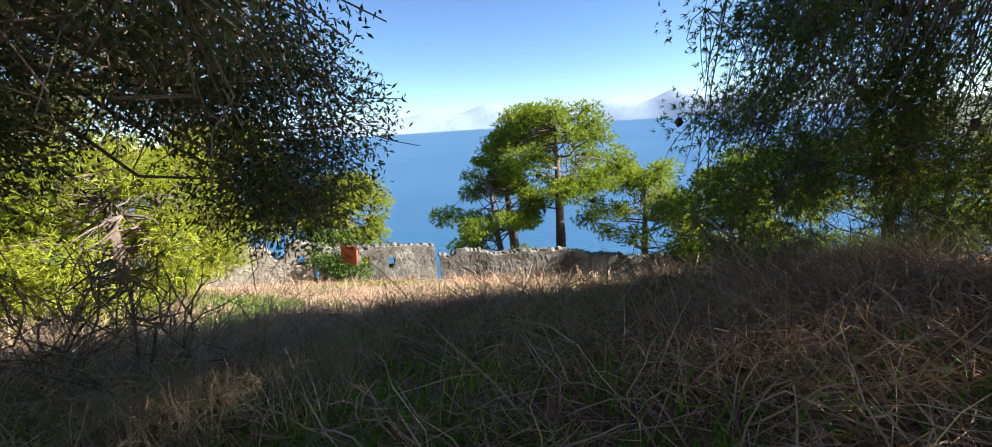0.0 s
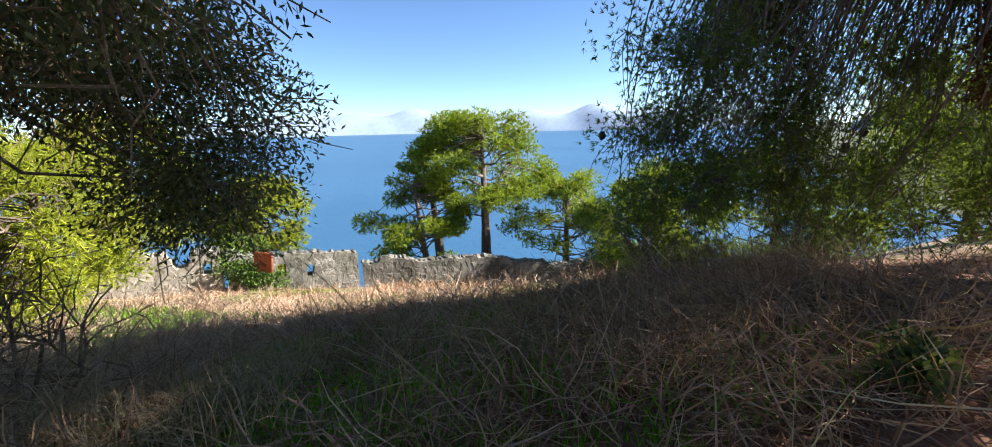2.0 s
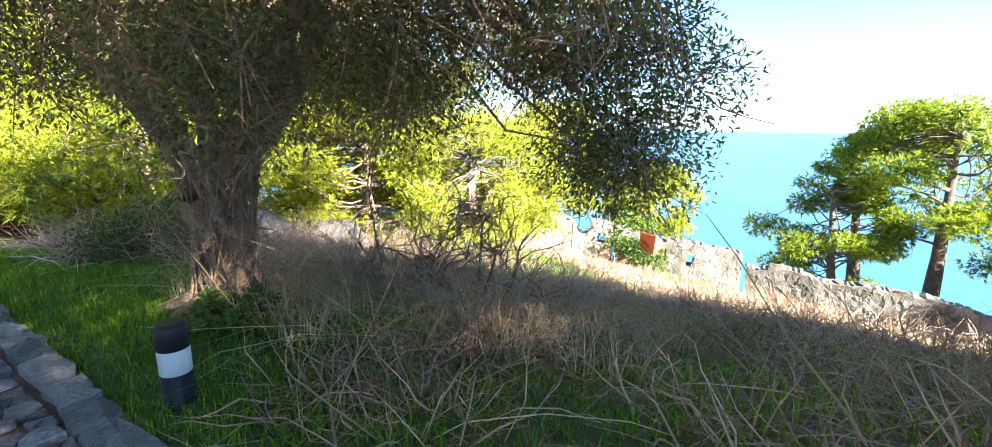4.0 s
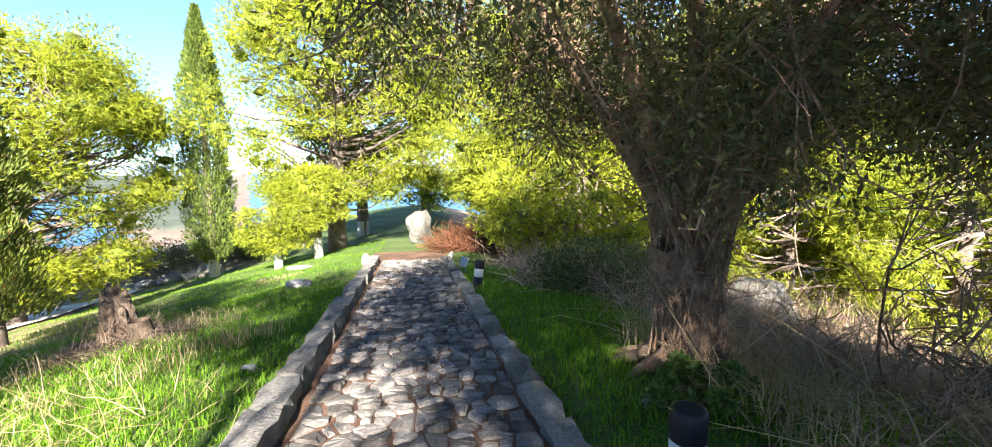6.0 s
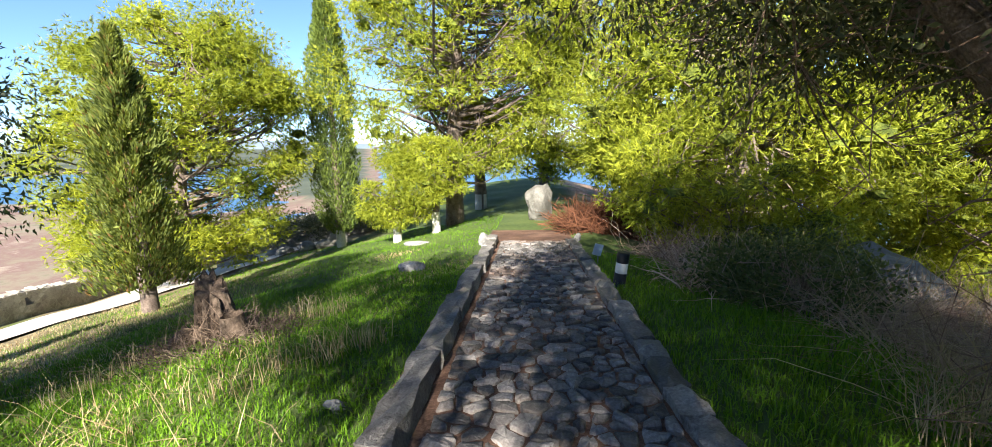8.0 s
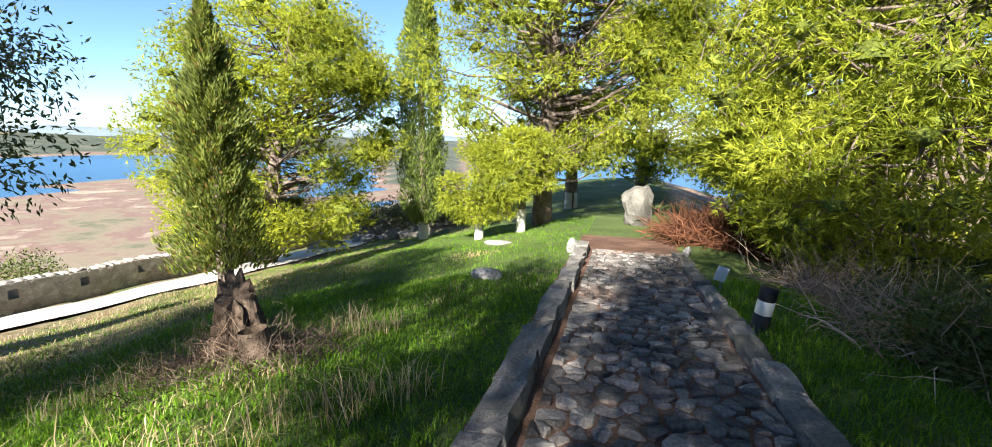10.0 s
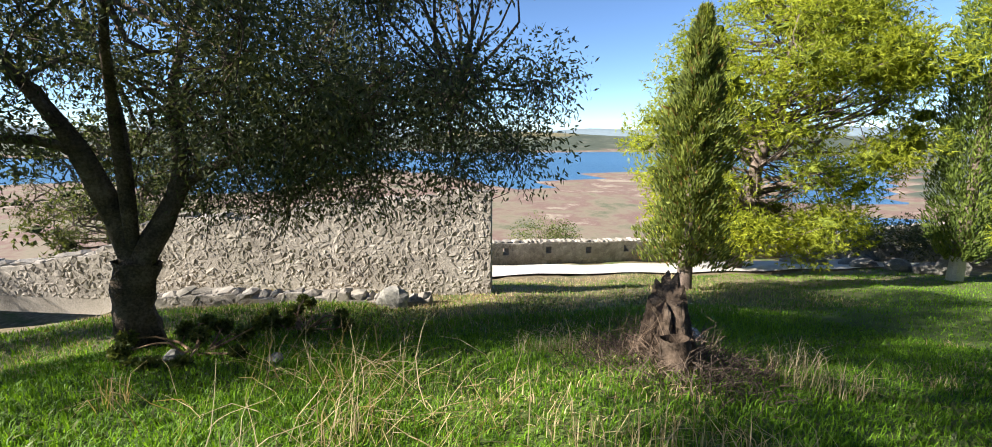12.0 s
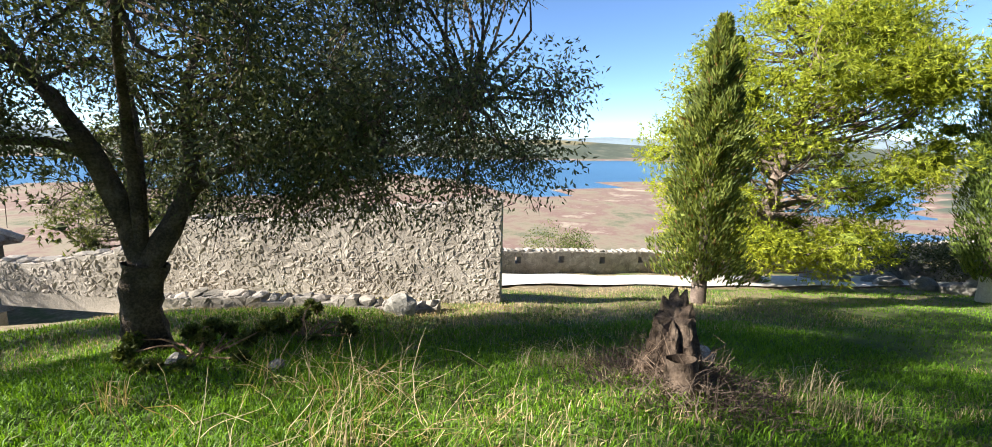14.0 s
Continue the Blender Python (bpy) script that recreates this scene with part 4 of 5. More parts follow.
def pine(base, height, spread, crown_low, seed, label, leaves=None, count=14000, name="pine_tree", lean=(0, 0), clumps=60, whitewash=False, length=0.16, width=0.022, tuft=5, size=(0.55, 1.0), group=""):
    """A pine: leaning trunk, flat sprays of needles in many clumps."""
    gen = np.random.default_rng(seed)
    z = gz(*base)
    cs = []
    for _ in range(clumps):
        h = gen.uniform(0, 1)
        zz = crown_low + (height - crown_low) * h
        r = spread * (math.sin(math.pi * min(0.12 + 0.8 * h, 0.94)) ** 0.7) * (0.35 + 0.65 * gen.random() ** 0.5)
        a = gen.uniform(0, 2 * math.pi)
        cs.append((base[0] + lean[0] * zz / height + r * math.cos(a), base[1] + lean[1] * zz / height + r * math.sin(a), z + zz))
    rad = gen.uniform(size[0], size[1], clumps) * (0.35 + spread / 4.5)
    count, width, tuft = int(count * 1.35), width * 1.05, tuft
    r0 = 0.035 * height * 0.6 + 0.05
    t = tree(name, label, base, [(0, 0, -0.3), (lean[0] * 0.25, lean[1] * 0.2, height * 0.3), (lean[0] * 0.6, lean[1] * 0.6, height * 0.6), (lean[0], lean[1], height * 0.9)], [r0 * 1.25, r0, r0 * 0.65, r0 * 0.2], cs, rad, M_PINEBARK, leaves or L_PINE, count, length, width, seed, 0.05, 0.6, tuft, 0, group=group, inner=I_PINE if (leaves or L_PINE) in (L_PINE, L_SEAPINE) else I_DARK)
    # boughs from the trunk to each clump
    pieces = []
    o = np.array([*base, z])
    for c in cs:
        hh = max(crown_low * 0.7, (c[2] - z) - np.hypot(c[0] - base[0], c[1] - base[1]) * 0.35)
        s = min(hh / height, 0.9)
        st = o + np.array([lean[0] * s, lean[1] * s, hh])
        pieces.append(tube_arrays(curve_between(st, c, -0.15, 0.06, 6, gen), np.linspace(0.05 * height / 8, 0.012, 6), 5, 0.05, gen))
    v, f = joined(pieces)
    tagged(array_part("branchwork", v, f, M_PINEBARK, t), kind="stuff")
    if whitewash:
        v, f = tube_arrays([o + (0, 0, -0.05), o + np.array([lean[0] * 0.08, lean[1] * 0.08, 0.75])], [r0 * 1.32, r0 * 1.2], 14)
        array_part("whitewash_band", v, f, M_WHITEWASH, t, "whitewashed foot of the trunk")
    return t


def cypress(base, height, radius, seed, label, count, wash=True, leaves=None, slim=(0.35, 0.75, 1.0, 0.92, 0.5, 0.04), loose=0.13):
    gen = np.random.default_rng(seed)
    z = gz(*base)
    t = thing("cypress_tree", (*base, z), label, "tree")
    o = np.array([*base, z])
    trunk_part(t, [o + (0, 0, -0.2), o + (0, 0, height * 0.5), o + (0, 0, height * 0.97)], [0.16, 0.1, 0.02], M_PINEBARK, gen)
    if wash:
        v, f = tube_arrays([o + (0, 0, -0.05), o + (0, 0, 0.7)], [0.19, 0.17], 12)
        array_part("whitewash_band", v, f, M_WHITEWASH, t, "whitewashed foot of the trunk")
    h = gen.random(count) ** 0.85
    prof = np.interp(h, [0, 0.05, 0.25, 0.55, 0.85, 1], slim) * radius
    a = gen.uniform(0, 2 * np.pi, count)
    lump = 1 + loose * np.sin(a * 3 + h * 23) + loose * np.sin(a * 5 - h * 41) + loose * np.sin(a * 2 + h * 11)
    rr = prof * lump * gen.random(count) ** 0.3
    at = o + np.stack([rr * np.cos(a), rr * np.sin(a), 0.55 + h * (height - 0.6)], 1)
    ahead = unit(np.stack([np.cos(a) * 0.55, np.sin(a) * 0.55, 0.9 + 0 * a], 1) + gen.normal(size=(count, 3)) * 0.3)
    v, f = leaf_arrays(at, ahead, gen.uniform(0.08, 0.2, count), gen.uniform(0.02, 0.05, count), gen)
    array_part("crown", v, f, leaves or L_CYPRESS, t)
    return t


# old gnarled tree by the path
def gnarled_tree():
    gen = np.random.default_rng(31)
    base = (2.38, 4.3)
    z = gz(*base)
    o = np.array([*base, z])
    t = thing("old_tree", (*base, z), "old gnarled tree with vine-covered trunk and low spreading crown", "tree")
    trunk_part(t, spline([o + (0.0, 0, -0.3), o + (-0.02, 0, 0.25), o + (-0.05, 0.05, 0.7), o + (-0.15, 0.05, 1.15)]), np.interp(np.linspace(0, 1, 14), [0, 0.2, 0.6, 1], [0.38, 0.235, 0.2, 0.235]), M_BARK, gen, 22, 0.18)
    fork = o + (-0.12, 0.05, 1.1)
    ends = [(-1.3, 0.5, 2.6), (-0.5, -0.9, 2.9), (0.3, 1.1, 3.0), (0.9, -0.2, 1.9), (1.6, -1.2, 2.6), (1.9, 0.8, 2.3), (-1.6, -0.8, 2.7), (-0.4, 2.0, 2.6), (0.5, -1.6, 2.2)]
    tips = []
    for e in ends:
        ln = spline([fork, fork + np.array(e) * 0.35 + gen.normal(size=3) * 0.08 + (0, 0, -0.05), fork + np.array(e) * 0.72 + gen.normal(size=3) * 0.12, fork + np.array(e)])
        v, f = tube_arrays(ln, np.linspace(0.09, 0.022, len(ln)), 10, 0.14, gen)
        array_part("limb", v, f, M_BARK, t, smooth=True)
        tips.append(ln[-1])
    # crown: a broad dome, hanging low on the seaward side
    c = scatter(o + (0.7, -0.2, 3.1), (4.4, 3.6, 1.5), 175, gen, 0.35, lambda p: p[:, 2] > z + 2.25)
    low = scatter((4.9, 1.75, 2.0), (0.95, 1.0, 0.95), 20, gen, 0.1)
    low2 = scatter(o + (2.3, 1.8, 2.3), (1.4, 1.2, 0.7), 12, gen, 0.1)
    inner = scatter(o + (0.1, -0.3, 2.35), (1.9, 1.9, 0.7), 26, gen, 0.1)
    c = np.concatenate([c, low, low2, inner])
    c = c[c[:, 0] > -0.3]
    c = c[(c[:, 0] > 1.15) | (c[:, 2] > z + 2.6)]
    pieces = []
    tips = np.array(tips)
    for q in c:
        st = tips[np.argmin(np.linalg.norm(tips - q, axis=1))]
        pieces.append(tube_arrays(curve_between(st, q, 0.15, 0.12, 6, gen), np.linspace(0.035, 0.008, 6), 5, 0.05, gen))
        for _ in range(8):
            e = q + rand_dirs(1, gen)[0] * 0.65 + (0, 0, -0.25)
            pieces.append(tube_arrays(curve_between(q, e, -0.05, 0.15, 4, gen), np.linspace(0.008, 0.003, 4), 4))
    v, f = joined(pieces)
    tagged(array_part("branchwork", v, f, M_BARK, t), kind="stuff")
    v, f = cluster_leaves(c, gen.uniform(0.45, 0.8, len(c)), 165000, 0.066, 0.021, gen, 0.25, 0.8, 0.4)
    array_part("crown", v, f, L_GNARL, t)
    # dead twiggy shoots standing round the fork and the lower limbs
    shoots = []
    for _ in range(220):
        a, h0 = gen.uniform(0, 6.28), gen.uniform(0.5, 2.3)
        r0 = np.interp(h0, [0.5, 1.1, 2.3], [0.2, 0.25, 0.8]) * gen.uniform(0.7, 1.1)
        st = o + np.array([r0 * math.cos(a) - 0.08, r0 * math.sin(a), h0])
        e = st + np.array([math.cos(a), math.sin(a), 0]) * gen.uniform(0.05, 0.4) + gen.normal(size=3) * 0.18 + (0, 0, gen.uniform(-0.3, 0.35))
        shoots.append(tube_arrays(curve_between(st, e, 0.03, 0.2, 5, gen), np.linspace(0.006, 0.002, 5), 4))
    v, f = joined(shoots)
    tagged(array_part("dead_twig", v, f, M_BARK, t, "tangle of thin dead twigs round the fork"), kind="stuff")
    # bare roots showing at the foot
    for k in range(6):
        a = 2.2 + k * 0.55
        rt = [o + np.array([r * math.cos(a + 0.2 * r), r * math.sin(a + 0.2 * r), 0]) for r in (0.2, 0.4, 0.6, 0.8)]
        rt = [np.array([q[0], q[1], gz(q[0], q[1]) + h]) for q, h in zip(rt, (0.22, 0.1, 0.03, -0.05))]
        v, f = tube_arrays(spline(rt, 8), np.linspace(0.085, 0.03, 8), 8, 0.15, gen)
        array_part("root", v, f, M_STUMP if k % 2 else M_BARK, t, smooth=True)
    # dry vines round the trunk
    vines = []
    for k in range(90):
        a0 = gen.uniform(0, 6.28)
        s = np.linspace(-0.1, 1.3 + gen.uniform(0, 0.9), 14)
        a = a0 + s * gen.uniform(-2.2, 2.2)
        r = np.interp(s, [0, 0.3, 0.8, 1.2, 2.2], [0.37, 0.25, 0.215, 0.27, 0.5]) + gen.uniform(0.0, 0.05)
        vines.append(tube_arrays(o + np.stack([-0.05 + r * np.cos(a), 0.03 + r * np.sin(a), s], 1), np.full(14, gen.uniform(0.003, 0.011)), 5))
    v, f = joined(vines)
    tagged(array_part("vine", v, f, M_BARK, t, "dry brown vine stems winding up the trunk"), kind="stuff")
    return t


gnarled_tree()


# olive tree on the lawn
def olive_tree():
    gen = np.random.default_rng(41)
    base = (-6.25, 2.28)
    z = gz(*base)
    o = np.array([*base, z])
    t = thing("olive_tree", (*base, z), "olive tree with dark forked trunk and wide silvery crown", "tree")
    trunk_part(t, spline([o + (0, 0, -0.25), o + (0, 0, 0.1), o + (0.0, -0.02, 0.55), o + (-0.02, 0.06, 1.0)]), np.interp(np.linspace(0, 1, 14), [0, 0.2, 0.6, 1], [0.34, 0.25, 0.2, 0.22]), M_BARKDARK, gen, 16, 0.12)
    fork = o + (-0.02, 0.05, 0.95)
    limbs = [[(0, -0.12, 0.6), (0.1, -0.3, 1.3), (0.1, -0.75, 2.1), (0.2, -1.2, 3.1)], [(0, 0.3, 0.45), (-0.1, 0.5, 1.0), (-0.2, 0.5, 1.9), (-0.2, 0.9, 3.0)],
             [(0.1, -0.3, 1.2), (0.4, -1.2, 1.35), (0.5, -2.3, 1.3)], [(-0.1, 0.6, 0.9), (0.15, 1.5, 1.25), (0.3, 2.6, 1.5), (0.35, 3.5, 1.8)], [(0.3, 0.1, 1.5), (1.1, 0.4, 2.4), (1.4, 0.8, 3.1)], [(-0.5, -0.1, 1.4), (-1.5, -0.5, 2.2), (-2.2, -0.8, 2.6)], [(0.2, -0.6, 1.9), (0.5, -1.6, 2.5), (0.6, -2.7, 2.6)]]
    tips = []
    for l in limbs:
        ln = spline([fork] + [fork + np.array(p) for p in l])
        v, f = tube_arrays(ln, np.linspace(0.065 if len(l) == 3 or l[-1][1] > 3 else 0.14, 0.02, len(ln)), 9, 0.1, gen)
        array_part("limb", v, f, M_BARKDARK, t, smooth=True)
        tips += [ln[-1], ln[-5]]
    c = np.concatenate([scatter(o + (0.1, 0.4, 4.0), (2.6, 4.3, 1.9), 160, gen, 0.3), scatter(o + (0.2, 3.2, 2.6), (1.7, 2.0, 1.0), 42, gen, 0.1), scatter(o + (-0.8, 1.2, 2.1), (1.4, 1.8, 0.7), 26, gen, 0.1), scatter(o + (0.2, -2.4, 2.6), (1.8, 1.6, 0.8), 34, gen, 0.2)])
    tips = np.array(tips)
    pieces = []
    for q in c:
        st = tips[np.argmin(np.linalg.norm(tips - q, axis=1))]
        pieces.append(tube_arrays(curve_between(st, q, 0.12, 0.12, 6, gen), np.linspace(0.028, 0.007, 6), 5, 0.05, gen))
        for _ in range(5):
            e = q + rand_dirs(1, gen)[0] * 0.5 + (0, 0, -0.25)
            pieces.append(tube_arrays(curve_between(q, e, -0.05, 0.15, 4, gen), np.linspace(0.007, 0.003, 4), 4))
    v, f = joined(pieces)
    tagged(array_part("branchwork", v, f, M_BARKDARK, t), kind="stuff")
    v, f = cluster_leaves(c, gen.uniform(0.4, 0.7, len(c)), 172000, 0.07, 0.022, gen, 0.3, 0.8, 0.4)
    array_part("crown", v, f, L_OLIVE, t)


olive_tree()


# big pine with hanging boughs and cones, on the bank
def cone_pine():
    gen = np.random.default_rng(51)
    base = (2.95, -5.55)
    z = gz(*base)
    o = np.array([*base, z])
    t = thing("hanging_pine", (*base, z), "big leaning pine with drooping cone-laden boughs on the red bank", "tree")
    trunk_part(t, spline([o + (-0.05, 0.08, -0.4), o + (0.0, 0, 0.15), o + (0.1, -0.6, 1.5), o + (0.6, -1.4, 4.0), o + (1.2, -1.6, 8.0)]), np.interp(np.linspace(0, 1, 14), [0, 0.12, 0.35, 1], [0.7, 0.46, 0.36, 0.14]), M_PINEBARK, gen, 18, 0.1)
    fork = o + (0.6, -1.4, 4.2)
    # upper crown, spread back out of view to shade the bank and path
    main = scatter(o + (-0.3, -3.4, 5.8), (3.3, 5.0, 1.8), 170, gen, 0.25)
    # a curtain of hanging clumps round the seaward side of the trunk
    n = 480
    az = gen.uniform(-1.15, 0.74, n)
    rad = gen.uniform(2.9, 4.3, n)
    low = 0.3 + 0.45 * np.sin(az * 9) + 0.3 * np.sin(az * 17 + 1)
    gap = (np.abs(az - 0.36) > 0.09) | (gen.random(n) < 0.35)
    h = low + (5.4 - low) * gen.random(n) ** 0.85
    hang = np.stack([o[0] + rad * np.cos(az), o[1] + rad * np.sin(az), h], 1)[gap]
    hang[:, 2] += ground(hang[:, 0], hang[:, 1]) * 0.6
    c = np.concatenate([main, hang])
    limb_net(t, fork, main, 0.2, M_PINEBARK, gen, 9, 0.3, 0.016)
    pieces, cones = [], []
    for q in hang:
        st = fork + (q - fork) * np.array([0.55, 0.55, 0]) + (0, 0, gen.uniform(0.5, 1.5))
        ln = curve_between(st, q, 0.5, 0.08, 7, gen)
        pieces.append(tube_arrays(ln, np.linspace(0.02, 0.005, 7), 5))
        for _ in range(6):
            e = q + rand_dirs(1, gen)[0] * 0.5 + (0, 0, -0.4)
            pieces.append(tube_arrays(curve_between(q, e, 0.05, 0.12, 4, gen), np.linspace(0.007, 0.003, 4), 4))
    v, f = joined(pieces)
    tagged(array_part("branchwork", v, f, M_PINEBARK, t), kind="stuff")
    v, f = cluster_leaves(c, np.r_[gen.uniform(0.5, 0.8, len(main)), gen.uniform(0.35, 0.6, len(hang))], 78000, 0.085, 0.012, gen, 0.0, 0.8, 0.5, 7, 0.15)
    # broad extra needles that thicken the unseen upper crown's shade
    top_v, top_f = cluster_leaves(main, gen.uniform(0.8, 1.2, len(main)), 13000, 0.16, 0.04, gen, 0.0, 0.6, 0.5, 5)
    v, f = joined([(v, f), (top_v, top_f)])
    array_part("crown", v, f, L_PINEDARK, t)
    v, f = cluster_leaves([(5.2, -7.4, 3.5), (5.2, -7.4, 2.9), (5.2, -7.3, 2.3)], [0.5, 0.45, 0.35], 1500, 0.1, 0.014, gen, 0.6, 1.0, 0.3, 5)
    array_part("dead_bough", v, f, L_BROWN, t, "dead rust-brown hanging bough")
    for k in range(60):
        q = hang[gen.integers(len(hang))] + gen.normal(size=3) * 0.13
        bm = bmesh.new()
        bmesh.ops.create_uvsphere(bm, u_segments=8, v_segments=6, radius=0.055, matrix=Matrix.Translation(q) @ Matrix.Diagonal((1, 1, 1.25, 1)))
        for w in bm.verts:
            w.co += Vector(gen.normal(size=3) * 0.006)
        part("cone", bm, M_BARKDARK, t)
    return t


cone_pine()

# umbrella pines beyond the sea wall
pine((22.8, -3.5), 9.0, 3.3, 4.8, 61, "umbrella pine with bright rounded crown behind the seaward wall", L_SEAPINE, 7000, "umbrella_pine", (0.2, 0.1), 50, length=0.2, width=0.04, tuft=5)
pine((22.2, -0.6), 6.0, 2.4, 1.6, 62, "small bushy pine behind the seaward wall", L_SEAPINE, 4500, "umbrella_pine", (0, 0.5), 34, length=0.2, width=0.04)
pine((24.5, -1.4), 8.8, 1.3, 6.0, 63, "slim pine with a dark tufted head by the sea", L_SEAPINE, 2200, "umbrella_pine", (0, 0.6), 16, length=0.2, width=0.04)
pine((22.5, -7.5), 6.4, 2.8, 1.2, 64, "dense pine thicket behind the seaward wall", L_SEAPINE, 5000, "umbrella_pine", (0, 0), 40, length=0.2, width=0.04)
pine((23.0, -12.0), 6.0, 3.0, 1.0, 66, "dense pine thicket behind the seaward wall", L_SEAPINE, 5000, "umbrella_pine", (0, 0), 40, length=0.2, width=0.04)
pine((18.3, -10.0), 5.0, 2.6, 0.4, 67, "sunlit pine thicket this side of the seaward wall", L_SEAPINE, 4500, "umbrella_pine", (0, 0), 44, length=0.2, width=0.035)
pine((9.5, -13.5), 4.6, 2.6, 0.3, 69, "sunlit pine thicket beyond the red bank", L_SEAPINE, 4500, "umbrella_pine", (0, 0), 44, length=0.18, width=0.032)
pine((14.5, -12.5), 5.0, 2.8, 0.4, 68, "sunlit pine thicket this side of the seaward wall", L_SEAPINE, 4500, "umbrella_pine", (0, 0), 44, length=0.2, width=0.035)
# bright pines between the wall and the old tree
for k, (b, h, s, lo) in enumerate([((18.0, 9.5), 6.0, 2.6, 0.8), ((15.0, 13.0), 6.5, 3.0, 0.6), ((11.0, 13.5), 6.5, 3.0, 0.5), ((20.5, 6.0), 4.6, 2.0, 0.8), ((8.0, 17.5), 8.0, 3.6, 0.6), ((13.5, 19.0), 9.0, 4.0, 0.6)]):
    pine(b, h, s, lo, 70 + k, "bright yellow-green pine on the seaward slope", L_PINE, 5500, "slope_pine", (0.2, 0.2), 55, length=0.2, width=0.035, group="slope pines")
for k, (b, h, s, lo) in enumerate([((10.5, 8.0), 3.9, 1.9, 0.4), ((9.0, 10.6), 4.6, 2.2, 0.4), ((13.2, 8.8), 4.4, 2.1, 0.4)]):
    pine(b, h, s, lo, 76 + k, "bushy sunlit young pine among the brambles", L_PINE, 5500, "slope_pine", (0.1, 0.1), 60, length=0.15, width=0.022, group="slope pines")
# pines round the end of the path
pine((-2.9, 20.3), 10.5, 4.4, 2.2, 81, "large bright pine overhanging the end of the path", L_PINE, 22000, "path_pine", (0.6, -0.8), 150, length=0.18, width=0.026)
pine((4.0, 19.8), 9.5, 4.0, 1.6, 82, "bright pine with low boughs beside the path", L_PINE, 16000, "path_pine", (-0.6, -0.4), 110, length=0.18, width=0.026)
pine((5.4, 14.2), 7.5, 3.7, 0.7, 83, "pine with long low sunlit boughs behind the brush", L_PINE, 15000, "path_pine", (-0.6, -0.8), 90, length=0.16, width=0.024)
pine((4.3, 12.4), 3.3, 2.4, 0.5, 90, "low sunlit pine spreading over the brush", L_PINE, 9000, "path_pine", (0, 0), 70, length=0.14, width=0.02)
pine((9.5, 13.0), 8.0, 3.6, 1.0, 84, "pine with long low sunlit boughs behind the brush", L_PINE, 10000, "path_pine", (0, 0), 70, length=0.18, width=0.03)
pine((-4.4, 17.6), 2.9, 1.25, 0.75, 85, "young pine with whitewashed trunk at the lawn's edge", L_PINE, 3200, "young_pine", (0.1, 0), 26, True, 0.15, 0.022)
pine((-3.2, 18.2), 3.1, 1.3, 0.8, 86, "young pine with whitewashed trunk at the lawn's edge", L_PINE, 3200, "young_pine", (0.1, 0), 26, True, 0.15, 0.022)
pine((-2.4, 26.0), 9.0, 3.2, 3.0, 87, "pine with whitewashed trunk on the grass beyond the path", L_PINE, 7000, "path_pine", (0, 0), 50, True)
pine((1.0, 33.0), 10.0, 5.0, 1.0, 88, "dense pines closing the view beyond the path", L_PINE, 5000, "path_pine", (0, 0), 70, length=0.25, width=0.05)
pine((8.0, 28.0), 11.0, 5.0, 0.8, 89, "dense pines closing the view beyond the path", L_PINE, 5000, "path_pine", (0, 0), 70, length=0.25, width=0.05)
# cypresses and the pine behind them
cypress((-7.45, 20.3), 10.0, 0.85, 91, "tall narrow dark cypress with whitewashed foot", 34000)
cypress((-8.25, 11.7), 5.9, 0.66, 92, "young cypress with thin lower boughs on the lawn", 26000, False, L_YOUNG, (0.75, 1.2, 1.0, 0.78, 0.42, 0.03), 0.27)
pine((-12.2, 17.5), 8.8, 4.0, 0.9, 93, "spreading pine behind the young cypress, lit on one side", L_PINE, 27000, "lawn_pine", (1.2, 0.4), 170, length=0.17, width=0.026)

# trees over and behind the house, and the second olive
for k, (b, h, s_, lo) in enumerate([((-24.0, -4.0), 6.5, 3.2, 1.0), ((-25.0, -12.0), 8.0, 3.8, 1.0), ((-17.0, -17.0), 9.0, 4.0, 1.0), ((-26.0, 1.0), 5.0, 2.6, 0.6), ((-24.0, 6.0), 4.0, 2.2, 0.4)]):
    pine(b, h, s_, lo, 120 + k, "dense dark tree behind the tiled house", L_BUSH, 2000, "courtyard_tree", (0, 0), 50, length=0.2, width=0.06, group="courtyard trees")


def round_tree(base, seed, label, centre, size, n, count, trunk_h=1.1, name="olive_tree", leaves=None, limb=0.13, length=0.075, width=0.02):
    gen = np.random.default_rng(seed)
    z = gz(*base)
    o = np.array([*base, z])
    c = scatter(o + np.array(centre), size, n, gen, 0.25)
    return tree(name, label, base, [(0, 0, -0.25), (0.05, 0, trunk_h * 0.5), (0.1, 0.05, trunk_h)], [0.3, 0.2, 0.2], c, gen.uniform(0.4, 0.7, n), M_BARKDARK, leaves or L_OLIVE, count, length, width, seed, 0.3, 0.8, 0, 7, 0.4, limb_r=limb)


round_tree((-7.4, -4.6), 131, "second olive tree with thin grey crown before the house", (-0.3, 0.8, 3.2), (2.4, 3.2, 1.4), 70, 40000)
round_tree((-12.4, -9.6), 133, "third olive with brownish crown beside the tiled house", (0, 0, 3.9), (2.8, 3.0, 1.8), 80, 32000, 1.6, "olive_tree", L_GNARL)
round_tree((-22.5, -2.5), 134, "dark round tree behind the tiled house", (0, 0, 3.4), (3.0, 3.4, 1.8), 70, 22000, 1.6, "courtyard_tree", L_BUSH)

